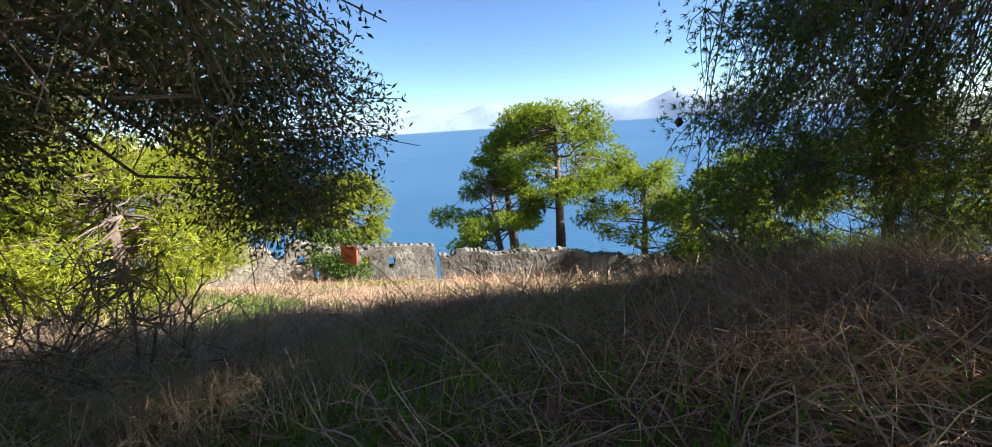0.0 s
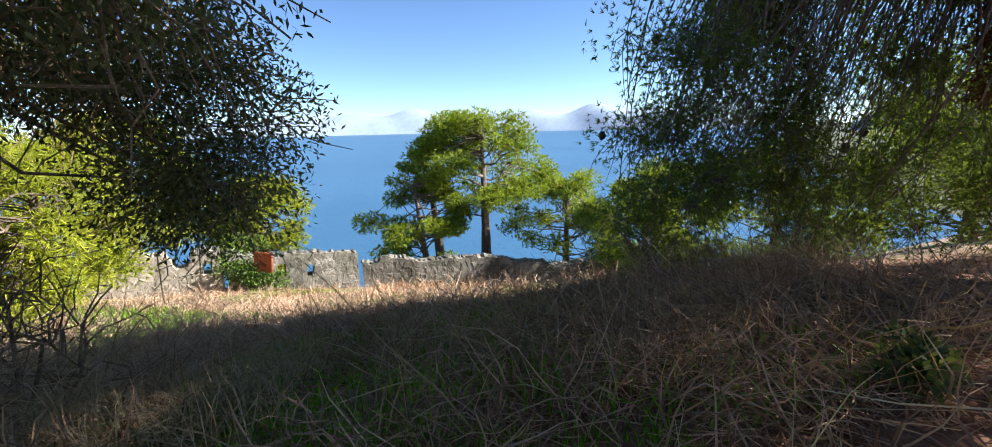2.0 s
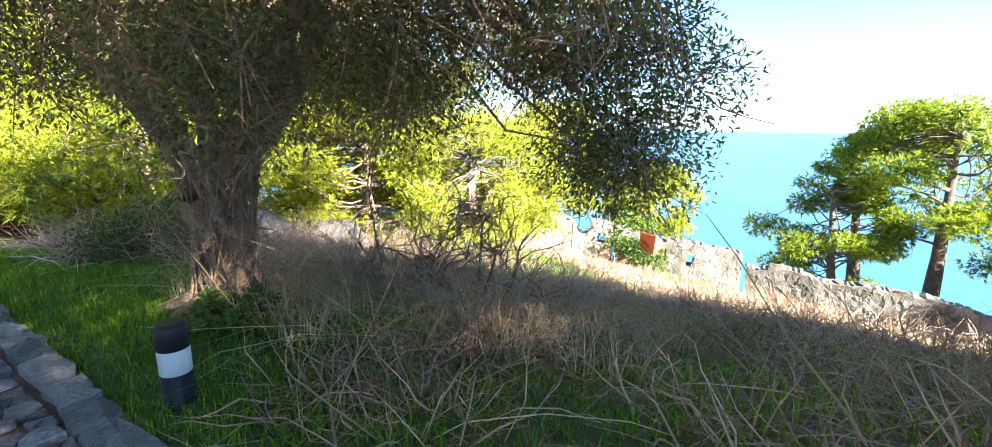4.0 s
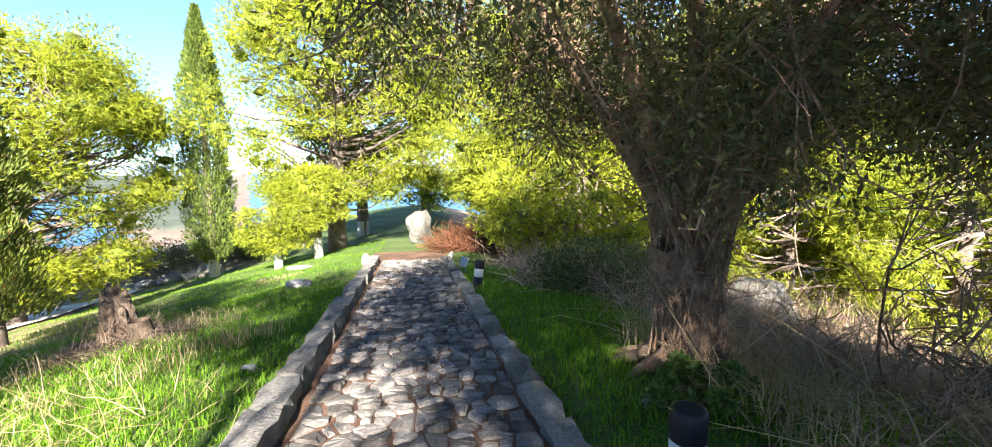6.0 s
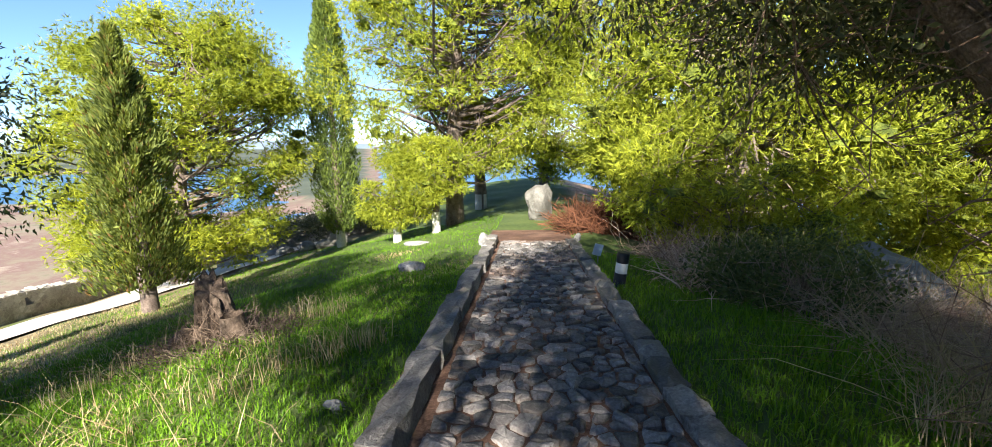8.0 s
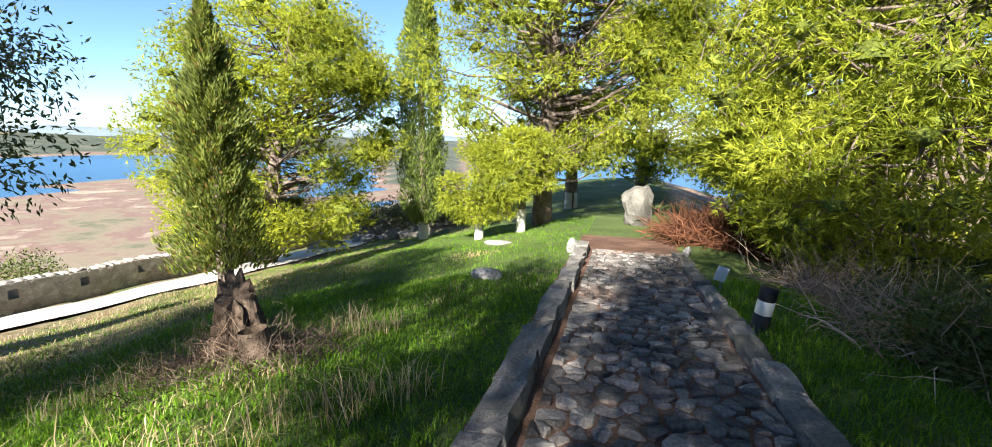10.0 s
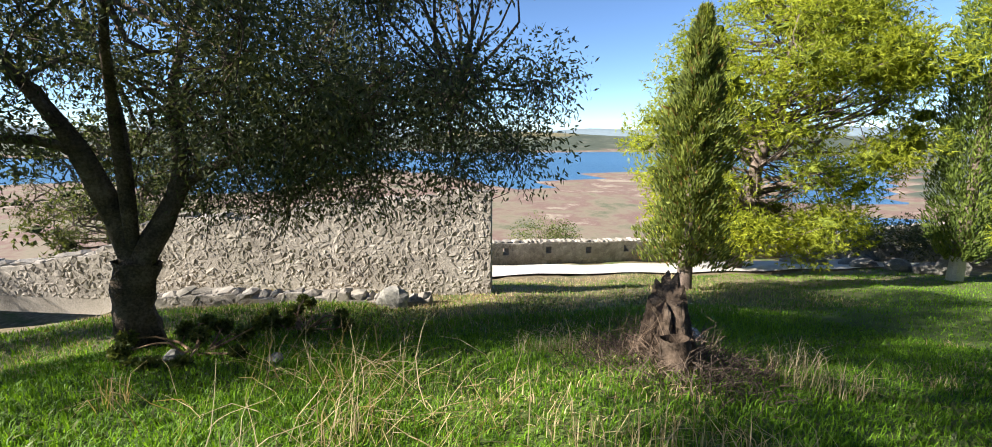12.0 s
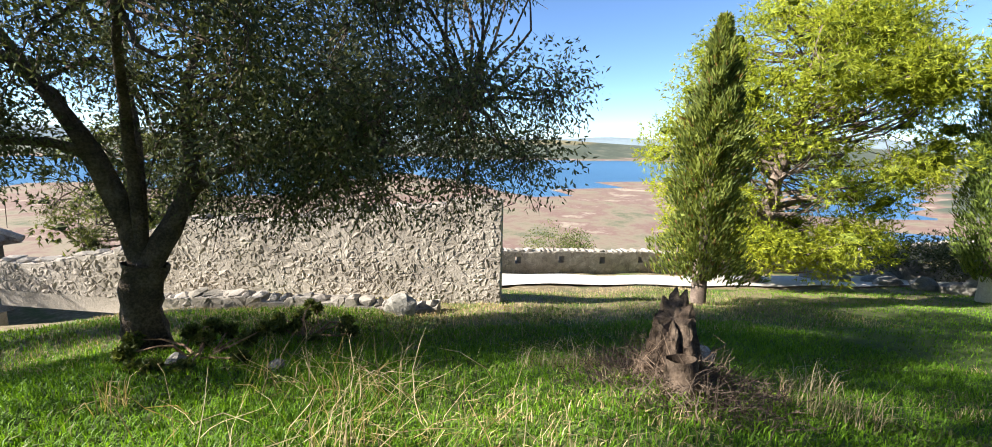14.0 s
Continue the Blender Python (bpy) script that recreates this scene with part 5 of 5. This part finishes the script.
# an unseen tree added behind the walker to shade the path and lawn
round_tree((-1.7, -5.4), 132, "unseen tree added behind the start of the path to cast shade", (0.8, 3.0, 5.1), (4.1, 2.9, 1.2), 110, 25000, 3.6, "added_shade_tree", L_GNARL, 0.045, 0.13, 0.042)


# ---- stump, rocks, logs ----
def lump(name, at_, size, seed, material, label, category="rock", sharp=0.25, sink=0.25, sub=3, turn=0):
    """A weathered boulder."""
    gen = np.random.default_rng(seed)
    bm = bmesh.new()
    bmesh.ops.create_icosphere(bm, subdivisions=sub, radius=0.5)
    planes = [(Vector(d), gen.uniform(0.3, 0.46)) for d in rand_dirs(11, gen)]
    off = Vector(gen.uniform(0, 50, 3))
    for v in bm.verts:
        for d, r in planes:
            k = v.co.dot(d)
            if k > r:
                v.co -= d * (k - r) * 0.85
        n_ = noise.fractal(v.co * 3.5 + off, 1.0, 2.0, 4)
        v.co += v.co.normalized() * n_ * 0.09 * sharp * 4
        v.co = Vector((v.co.x * size[0], v.co.y * size[1], v.co.z * size[2]))
    z = gz(*at_)
    bmesh.ops.transform(bm, matrix=Matrix.Translation((*at_, z + size[2] * (0.5 - sink))) @ Matrix.Rotation(turn, 4, "Z"), verts=bm.verts)
    return tagged(part(name, bm, material), label, category)


lump("boulder", (0.35, 19.3), (1.2, 1.0, 1.55), 3, M_DARKSTONE, "large pale boulder leaning at the end of the path", sink=0.12, turn=0.5)
lump("rock", (-2.15, 10.5), (0.5, 0.34, 0.3), 4, M_ROCK, "grey-blue pitted rock in the grass", sink=0.3)
lump("rock", (-4.4, 8.2), (0.42, 0.34, 0.24), 5, M_ROCK, "pale rock beside the tree stump", sink=0.3)
lump("rock", (-4.3, 7.7), (0.5, 0.42, 0.3), 6, M_STUMP, "brown weathered rock beside the tree stump", sink=0.3)
lump("rock", (-8.2, 5.3), (0.7, 0.6, 0.5), 7, M_DARKSTONE, "mossy stone lump at the foot of the wall", sink=0.3)
lump("rock", (-5.4, 2.8), (0.3, 0.22, 0.2), 8, M_DARKSTONE, "broken stone in the grass by the olive", sink=0.48)
lump("rock", (-5.1, 3.7), (0.3, 0.24, 0.16), 9, M_DARKSTONE, "broken stone in the grass by the olive", sink=0.48)
lump("rock", (-5.2, 1.2), (0.5, 0.3, 0.12), 10, M_DARKSTONE, "flat stone in the grass by the olive", sink=0.45)
lump("boulder", (-8.9, -3.1), (0.8, 0.6, 0.45), 11, M_ROCK, "grey boulder beside the cut logs", sink=0.3)
lump("rock", (-1.4, 5.3), (0.17, 0.13, 0.1), 12, M_ROCK, "small pale stone in the grass by the kerb", sink=0.35)
lump("rock", (-1.1, 13.2), (0.26, 0.26, 0.4), 13, M_ROCK, "whitewashed stone at the end of the kerb", sink=0.25)
lump("rock", (-3.2, 15.6), (1.1, 0.45, 0.18), 14, M_ROCK, "flat pale slab before the young pines", sink=0.4)
lump("rock", (1.1, 13.4), (0.2, 0.2, 0.3), 15, M_ROCK, "small whitewashed marker stone", sink=0.3)
lump("rock", (1.62, 3.55), (0.2, 0.14, 0.09), 16, M_ROCK, "small grey stone under the old tree", sink=0.35)
for k in range(14):
    g = np.random.default_rng(200 + k)
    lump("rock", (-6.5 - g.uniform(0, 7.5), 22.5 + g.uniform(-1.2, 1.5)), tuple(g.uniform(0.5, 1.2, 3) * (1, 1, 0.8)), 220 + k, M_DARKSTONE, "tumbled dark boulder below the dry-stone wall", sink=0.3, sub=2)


lump("rubble_mound", (4.7, 9.6), (2.6, 1.8, 1.6), 31, M_DARKSTONE, "dark overgrown rubble heap behind the brush", "rubble", 0.35, 0.3)
lump("rubble_mound", (6.3, 8.4), (2.0, 1.6, 1.3), 32, M_DARKSTONE, "dark overgrown rubble heap behind the brush", "rubble", 0.35, 0.3)


def stump():
    gen = np.random.default_rng(17)
    x, y = -3.3, 6.9
    z = gz(x, y)
    s = thing("tree_stump", (x, y, z), "broken brown tree stump with a pointed split top, in brushwood", "stump")
    n, rows = 56, 14
    bm = bmesh.new()
    th = np.linspace(0, 2 * math.pi, n, endpoint=False)
    grid = []
    ridge_ = np.array([0.13 * math.sin(3 * a + 1) + 0.15 * math.sin(8 * a) + 0.09 * math.sin(13 * a + 2) for a in th])
    peak = np.array([0.56 + 0.14 * math.cos(a - 2.2) + 0.028 * math.sin(8 * a) + 0.015 * math.sin(13 * a + 2) for a in th])
    for r in range(rows):
        u = r / (rows - 1)
        rad = np.interp(u, [0, 0.15, 0.5, 1], [0.42, 0.25, 0.18, 0.12])
        grid.append([bm.verts.new((x + rad * (1 + ridge_[k] + 0.04 * gen.normal()) * math.cos(th[k]) - 0.05 * u, y + rad * (1 + ridge_[k] + 0.04 * gen.normal()) * math.sin(th[k]), z - 0.15 + u * (peak[k] + 0.15))) for k in range(n)])
    for p, q in zip(grid[:-1], grid[1:]):
        for k in range(n):
            bm.faces.new((p[k], p[(k + 1) % n], q[(k + 1) % n], q[k]))
    part("bole", bm, M_STUMP, s)
    bm = bmesh.new()
    top = [bm.verts.new((x - 0.05 + 0.117 * (1 + ridge_[k]) * math.cos(th[k]), y + 0.117 * (1 + ridge_[k]) * math.sin(th[k]), z + peak[k] - 0.012)) for k in range(n)]
    c = bm.verts.new((x - 0.06, y, z + 0.5))
    for k in range(n):
        bm.faces.new((top[k], top[(k + 1) % n], c))
    part("cut_top", bm, M_STUMP, s, "split grey-brown heartwood")
    # side stub
    v, f = tube_arrays([(x + 0.3, y - 0.15, z - 0.1), (x + 0.3, y - 0.17, z + 0.16), (x + 0.28, y - 0.18, z + 0.33)], [0.15, 0.12, 0.10], 12, 0.1, gen)
    array_part("side_stub", v, f, M_STUMP, s, smooth=True)
    return s


stump()


def cut_log(x, y, z, ln, r, turn, seed):
    gen = np.random.default_rng(seed)
    s = thing("cut_log", (0, 0, 0), "cut olive log with brown bark, stacked in a heap", "log", "log heap")
    ln_ = np.stack([np.linspace(-ln / 2, ln / 2, 6), 0.02 * gen.normal(size=6), 0.02 * gen.normal(size=6)], 1)
    v, f = tube_arrays(ln_, np.full(6, r) * gen.uniform(0.9, 1.1, 6), 12, 0.06, gen)
    array_part("bark", v, f, M_STUMP, s, smooth=True)
    for e in (-1, 1):
        bm = bmesh.new()
        bmesh.ops.create_cone(bm, cap_ends=True, segments=12, radius1=r * 0.94, radius2=r * 0.94, depth=0.02, matrix=Matrix.Translation((e * ln / 2, 0, 0)) @ Matrix.Rotation(math.pi / 2, 4, "Y"))
        part("cut_end", bm, M_CUT, s)
    s.matrix_world = pose(x, y, z, 0, 0, turn)


g = np.random.default_rng(77)
for k, (dx, dz) in enumerate([(-0.6, 0.15), (-0.25, 0.15), (0.1, 0.15), (0.45, 0.15), (-0.42, 0.42), (-0.08, 0.42), (0.28, 0.42), (-0.2, 0.68), (0.1, 0.68)]):
    bx, by = -9.3 + dx * 0.5, -4.4 + dx * 0.9
    cut_log(bx, by, gz(-9.3, -4.4) + dz, g.uniform(0.7, 1.1), 0.145, g.uniform(20, 50), 300 + k)


# ---- undergrowth, uncountable ----
def blades(name, label, category, xy, height, width, material, seed, lean=0.5, bend=0.5, per=1):
    """Grass: two-piece blades that bend over, growing from the ground."""
    gen = np.random.default_rng(seed)
    n = len(xy)
    z = ground(xy[:, 0], xy[:, 1])
    at_ = np.c_[xy, z - 0.02]
    a = gen.uniform(0, 2 * np.pi, n)
    h = height * gen.uniform(0.45, 1.25, n) if np.isscalar(height) else height * gen.uniform(0.6, 1.2, n)
    w = width * gen.uniform(0.7, 1.3, n)
    d = np.stack([np.cos(a), np.sin(a), 0 * a], 1)
    side = np.stack([-np.sin(a), np.cos(a), 0 * a], 1)
    k = lean * gen.random(n)
    mid = at_ + d * (h * k * 0.35)[:, None] + np.array([0, 0, 1.0]) * (h * 0.6)[:, None]
    tip = at_ + d * (h * (k * 0.9 + bend * gen.random(n) * 0.4))[:, None] + np.array([0, 0, 1.0]) * (h * (1 - 0.35 * k))[:, None]
    v = np.stack([at_ - side * w[:, None] / 2, at_ + side * w[:, None] / 2, mid + side * w[:, None] * 0.4, mid - side * w[:, None] * 0.4, tip], 1).reshape(-1, 3)
    i = np.arange(n) * 5
    f = np.concatenate([np.stack([i, i + 1, i + 2, i + 3], 1), np.stack([i + 3, i + 2, i + 4, i + 4], 1)])
    me = bpy.data.meshes.new(name)
    quad, tri = f[:n], f[n:, :3]
    me.vertices.add(len(v))
    me.vertices.foreach_set("co", v.astype(np.float32).ravel())
    me.loops.add(n * 7)
    me.loops.foreach_set("vertex_index", np.concatenate([quad.ravel(), tri.ravel()]).astype(np.int32))
    me.polygons.add(2 * n)
    me.polygons.foreach_set("loop_start", np.concatenate([np.arange(0, 4 * n, 4), 4 * n + np.arange(0, 3 * n, 3)]).astype(np.int32))
    me.update(calc_edges=True)
    me.materials.append(material)
    ob = new(name, me)
    return tagged(ob, label, category, kind="stuff")


def field(x0, x1, y0, y1, n, gen, keep=None):
    p = np.stack([gen.uniform(x0, x1, n), gen.uniform(y0, y1, n)], 1)
    return p if keep is None else p[keep(p)]


def patches(p, scale, seed, level):
    ph = np.random.default_rng(seed).uniform(0, 6, 6)
    x, y = p[:, 0] * scale, p[:, 1] * scale
    s = np.sin(x + ph[0] + 1.3 * np.sin(y * 0.7 + ph[1])) + np.sin(y * 1.2 + ph[2] + np.sin(x * 0.9 + ph[3])) + 0.6 * np.sin(2.3 * x - 1.7 * y + ph[4])
    return s > level


off_path = lambda p: (p[:, 0] < -1.03) | (p[:, 0] > 1.07)
g = np.random.default_rng(501)
near_l = field(-6.5, -1.0, 1.2, 11, 95000, g, off_path)
far_l = field(-10.5, -1.0, 5, 22, 42000, g, lambda p: off_path(p) & (p[:, 0] > -11.3))
olive_l = field(-9.0, -2.0, -2.5, 5, 44000, g)
blades("lawn_grass", "short bright green grass on the lawn", "grass", near_l, 0.09, 0.009, L_GRASS, 1, 0.9, 0.8)
blades("lawn_grass", "short green grass on the far lawn", "grass", far_l, 0.075, 0.013, L_GRASS, 2, 0.9, 0.8)
blades("lawn_grass", "lush green grass under the olive", "grass", olive_l, 0.1, 0.01, L_GRASS, 3, 0.9, 0.8)
near_r = field(1.05, 4.2, -1.5, 11, 50000, g, lambda p: p[:, 0] < 2.2 + 1.6 * (np.sin(p[:, 1] * 1.1) * 0.5 + 0.5))
blades("verge_grass", "green grass on the verge under the old tree", "grass", near_r, 0.12, 0.009, L_GRASS, 4, 0.9, 0.8)
slope_r = field(2.0, 17.5, -3.0, 10, 52000, g, lambda p: patches(p, 0.8, 5, 0.1))
blades("slope_grass", "patches of bright grass among dead brambles", "grass", slope_r, 0.2, 0.015, L_GRASS, 5, 0.9, 0.8)
dry_l = field(-11.0, -1.1, 0.5, 14, 50000, g, lambda p: patches(p, 1.3, 9, 1.05) | ((p[:, 0] < -5.5) & (np.random.default_rng(3).random(len(p)) < 0.75)))
blades("dry_grass", "dry straw-coloured grass on the lawn", "grass", dry_l, 0.1, 0.008, L_DRY, 6, 1.2, 1.0)
tall_l = field(-4.5, -1.3, 2.6, 9, 9000, g, lambda p: patches(p, 2.6, 12, 1.45))
blades("tall_grass", "tufts of tall dry grass in the lawn", "grass", tall_l, 0.32, 0.006, L_DRY, 7, 1.1, 1.2)
straw_r = field(2.2, 17.5, -4.5, 11, 46000, g, lambda p: ~patches(p, 0.8, 5, 0.5) & ((p[:, 0] > 5.0) | (p[:, 1] > 1.5)))
blades("dead_grass", "matted pale dead grass on the seaward slope", "grass", straw_r, 0.13, 0.009, L_DRY, 8, 1.4, 1.2)
ferns = field(2.0, 4.6, 0.6, 9.5, 9000, g, lambda p: patches(p, 1.1, 15, 0.2))
blades("grey_grass", "long bleached grass stems beside the verge", "grass", ferns, 0.42, 0.006, L_DRY, 9, 1.4, 1.2)


def brush(name, label, xy, size, n, seed, material, thick=0.004, up=0.8, tangle=1.0):
    """Tangled dead stems: thin bent ribbons from the ground."""
    gen = np.random.default_rng(seed)
    k = gen.integers(len(xy), size=n)
    b = np.asarray(xy)[k] + gen.normal(size=(n, 2)) * 0.22
    at_ = np.c_[b, ground(b[:, 0], b[:, 1]) - 0.02]
    d = unit(gen.normal(size=(n, 3)) * np.array([1, 1, 0.4]) + np.array([0, 0, up]))
    pts = [at_]
    for s in range(4):
        ln = size * gen.uniform(0.12, 0.42, n)
        pts.append(pts[-1] + d * ln[:, None])
        d = unit(d + gen.normal(size=(n, 3)) * 0.35 * tangle + np.array([0, 0, -0.22]))
    side = unit(np.cross(d, rand_dirs(n, gen)))
    w = thick * gen.uniform(0.6, 1.8, n)
    vs, m = [], 0
    for s, p in enumerate(pts):
        t = w[:, None] * (1 - 0.2 * s)
        vs += [p - side * t, p + side * t]
    v = np.stack(vs, 1)
    f = np.concatenate([np.arange(n)[:, None] * 10 + np.array([2 * s, 2 * s + 1, 2 * s + 3, 2 * s + 2]) for s in range(4)])
    return tagged(array_part(name, v.reshape(-1, 3), f, material), label, "brushwood", kind="stuff")


weeds = field(-9.0, -1.2, -2.0, 11, 30000, g, lambda p: patches(p, 2.1, 27, 0.9))
blades("lawn_weed", "low broad-leaved dark green weeds in the lawn", "weeds", weeds, 0.085, 0.026, L_BUSH, 10, 1.3, 1.2)

g = np.random.default_rng(601)
b1 = field(3.2, 8.0, 2.6, 9.5, 160, g)
brush("dead_brush", "tangled grey dead brushwood behind the old tree", b1, 1.0, 10000, 11, L_TWIG, 0.005, 0.7)
b2 = field(4.0, 16.5, -3.5, 8.0, 420, g, lambda p: ~patches(p, 0.8, 5, 0.7))
brush("dead_bramble", "pinkish dead brambles covering the slope", b2, 0.42, 22000, 12, L_TWIG, 0.007, 0.55)
b3 = field(2.6, 6.0, -4.6, -1.2, 90, g)
brush("dead_brush", "heap of brown twigs and needles on the red bank", b3, 0.6, 13000, 13, L_BRAMBLE, 0.004, 0.35)
b4 = [(-3.3 + 0.5 * math.cos(a), 6.9 + 0.45 * math.sin(a)) for a in np.linspace(0, 6.28, 24)]
brush("brushwood", "dark heap of twigs round the tree stump", b4, 0.26, 5000, 14, L_DARKTWIG, 0.004, 0.3)
brush("brushwood", "twigs leaning against the tree stump", [(-3.3, 6.9)] * 3, 0.42, 500, 22, L_DARKTWIG, 0.004, 1.3)
b5 = field(16.0, 19.0, -9.0, 8.5, 120, g)
brush("dead_bramble", "dark brambles heaped along the seaward wall", b5, 0.4, 6000, 15, L_BRAMBLE, 0.008, 0.7)
b6 = field(1.2, 3.2, 14.5, 17.5, 60, g)
brush("dead_bracken", "rust-brown bracken beside the pale boulder", b6, 0.9, 5000, 16, L_BROWN, 0.012, 0.8)
b7 = field(2.2, 6.5, 7.5, 12.0, 120, g)
brush("dead_brush", "dark thicket of dry stems beside the path", b7, 0.8, 8000, 17, L_TWIG, 0.006, 0.8)


def shrub(name, label, at_, size, count, seed, material, length=0.07, width=0.03, clumps=14):
    gen = np.random.default_rng(seed)
    z = gz(*at_)
    s = thing(name, (*at_, z), label, "shrub")
    o = np.array([*at_, z])
    c = scatter(o + (0, 0, size[2] * 0.5), (size[0] * 0.7, size[1] * 0.7, size[2] * 0.4), clumps, gen, 0.2)
    pieces = [tube_arrays(curve_between(o + (0, 0, -0.05), q, 0.05, 0.1, 5, gen), np.linspace(0.02, 0.006, 5), 5) for q in c]
    v, f = joined(pieces)
    tagged(array_part("stem_work", v, f, M_BARK, s), kind="stuff")
    v, f = cluster_leaves(c, np.full(clumps, min(size) * 0.4), count, length, width, gen, 0.0, 0.9, 0.5)
    array_part("foliage", v, f, material, s)
    return s


shrub("green_shrub", "grey-green shrub thicket under the old tree", (3.1, 8.0), (1.4, 1.4, 0.9), 8000, 701, L_BUSH)
shrub("green_shrub", "grey-green shrub thicket beside the path", (3.8, 10.2), (1.5, 1.4, 0.9), 8000, 702, L_BUSH)
shrub("bushy_shrub", "rounded green bush below the dry-stone wall", (-8.5, 26.5), (2.4, 2.0, 2.0), 8000, 703, L_BUSH, 0.1, 0.05)
shrub("bushy_shrub", "grey-green bush below the dry-stone wall", (-12.0, 25.5), (2.4, 2.0, 1.9), 8000, 704, L_OLIVE, 0.1, 0.05)
shrub("bushy_shrub", "dark green bush behind the cypress", (-6.2, 23.5), (1.8, 1.8, 1.5), 6000, 705, L_CYPRESS, 0.1, 0.05)
shrub("bushy_shrub", "pale green bush below the parapet", (-19.5, 14.0), (2.0, 2.0, 2.6), 5000, 706, L_BUSH, 0.1, 0.05)
shrub("ivy_patch", "low ivy and weeds at the foot of the old tree", (1.95, 3.6), (0.6, 0.55, 0.22), 3500, 707, L_IVY, 0.045, 0.03)
shrub("ivy_patch", "low green weeds under the olive", (-5.6, 2.9), (1.6, 1.2, 0.2), 7000, 708, L_BUSH, 0.05, 0.03)
shrub("ivy_patch", "low green weeds in the grass", (-6.6, 3.9), (1.5, 0.9, 0.18), 5000, 709, L_BUSH, 0.05, 0.03)
shrub("ivy_patch", "ivy hanging over the seaward wall", (17.9, 5.6), (1.2, 2.0, 2.2), 6000, 710, L_IVY, 0.09, 0.07)
shrub("young_weed", "small green weed on bare red earth", (2.1, -2.6), (0.4, 0.35, 0.25), 500, 711, L_BUSH, 0.06, 0.03, 6)


g = np.random.default_rng(611)
b8 = field(1.6, 6.0, -3.8, 2.2, 150, g)
brush("dead_bramble", "brown bramble canes over the shaded foreground", b8, 0.5, 12000, 18, L_BRAMBLE, 0.005, 0.4)
brush("bleached_stem", "long bleached stems lying over the brambles", b8, 1.0, 420, 19, L_DRY, 0.004, 0.45, 0.6)
b9 = field(2.4, 6.5, 2.0, 10.0, 150, g)
brush("bleached_stem", "long bleached stems in the brushwood by the path", b9, 1.1, 1900, 20, L_DRY, 0.004, 0.6, 0.7)
b10 = field(-5.5, -1.5, 3.0, 5.2, 40, g)
brush("bleached_stem", "few dry stalks arching over the lawn", b10, 0.55, 420, 21, L_DRY, 0.003, 1.0, 0.6)


b11 = field(6.0, 9.5, -1.5, 3.5, 60, g)
brush("dead_bramble", "heaped pinkish bramble mound in the sun", b11, 0.55, 6000, 24, L_TWIG, 0.007, 0.7)


# bare dead bush with crooked boughs
def dead_bush(x, y, seed, label, reach=1.6, n=10):
    gen = np.random.default_rng(seed)
    z = gz(x, y)
    s = thing("dead_bush", (x, y, z), label, "dead bush")
    o = np.array([x, y, z])
    for k in range(n):
        a = gen.uniform(0, 6.28)
        e = o + np.array([math.cos(a), math.sin(a), gen.uniform(0.5, 1.1)]) * reach * gen.uniform(0.6, 1.0)
        ln = curve_between(o, e, gen.uniform(-0.1, 0.35), 0.12, 9, gen)
        v, f = tube_arrays(ln, np.linspace(0.017, 0.004, 9), 6, 0.1, gen)
        br = [(v, f)]
        for _ in range(11):
            st = ln[gen.integers(2, 9)]
            br.append(tube_arrays(curve_between(st, st + rand_dirs(1, gen)[0] * 0.5 + (0, 0, 0.1), 0, 0.15, 5, gen), np.linspace(0.009, 0.003, 5), 5))
        v, f = joined(br)
        array_part("branch", v, f, M_BARK, s, smooth=True)


dead_bush(4.6, 4.1, 801, "bare dead bush with crooked dark branches", 1.7, 10)
dead_bush(3.9, 2.6, 802, "bare dead bush low beside the verge", 1.1, 7)
dead_bush(5.4, -3.2, 803, "dry fallen branches on the red bank", 0.9, 6)


# ---- paving stones of the path ----
gen_p = np.random.default_rng(901)
rest = []
made = 0
for p, poly in cells(PATH_L + 0.07, PATH_R - 0.02, -6.0, PATH_END, 0.128, gen_p):
    v, f = slab_arrays(p, poly, 0.009 + 0.026 * gen_p.random() ** 2, 0.07, 0.011, gen_p, 0.006)
    lift = 0.018 + 0.034 * gen_p.random()
    if made < 300 and 3.4 < p[1] < 7.6:
        me = raw_poly("paving_stone", v, f)
        me.materials.append(M_PAVE)
        ob = new("paving_stone", me)
        ob.parent = pavement
        ob.matrix_world = Matrix.Translation((p[0], p[1], float(path_z(p[1])) + lift)) @ Matrix.Rotation(-0.079, 4, "X")
        made += 1
    else:
        rest.append((v + np.array([p[0], p[1], float(path_z(p[1])) + lift]) + np.c_[np.zeros((len(v), 2)), -0.08 * v[:, 1]], f))
v, f = joined(rest)
me = raw_poly("paving", v, f)
me.materials.append(M_PAVE)
ob = new("paving", me)
ob.parent = pavement
tagged(ob, kind="stuff")
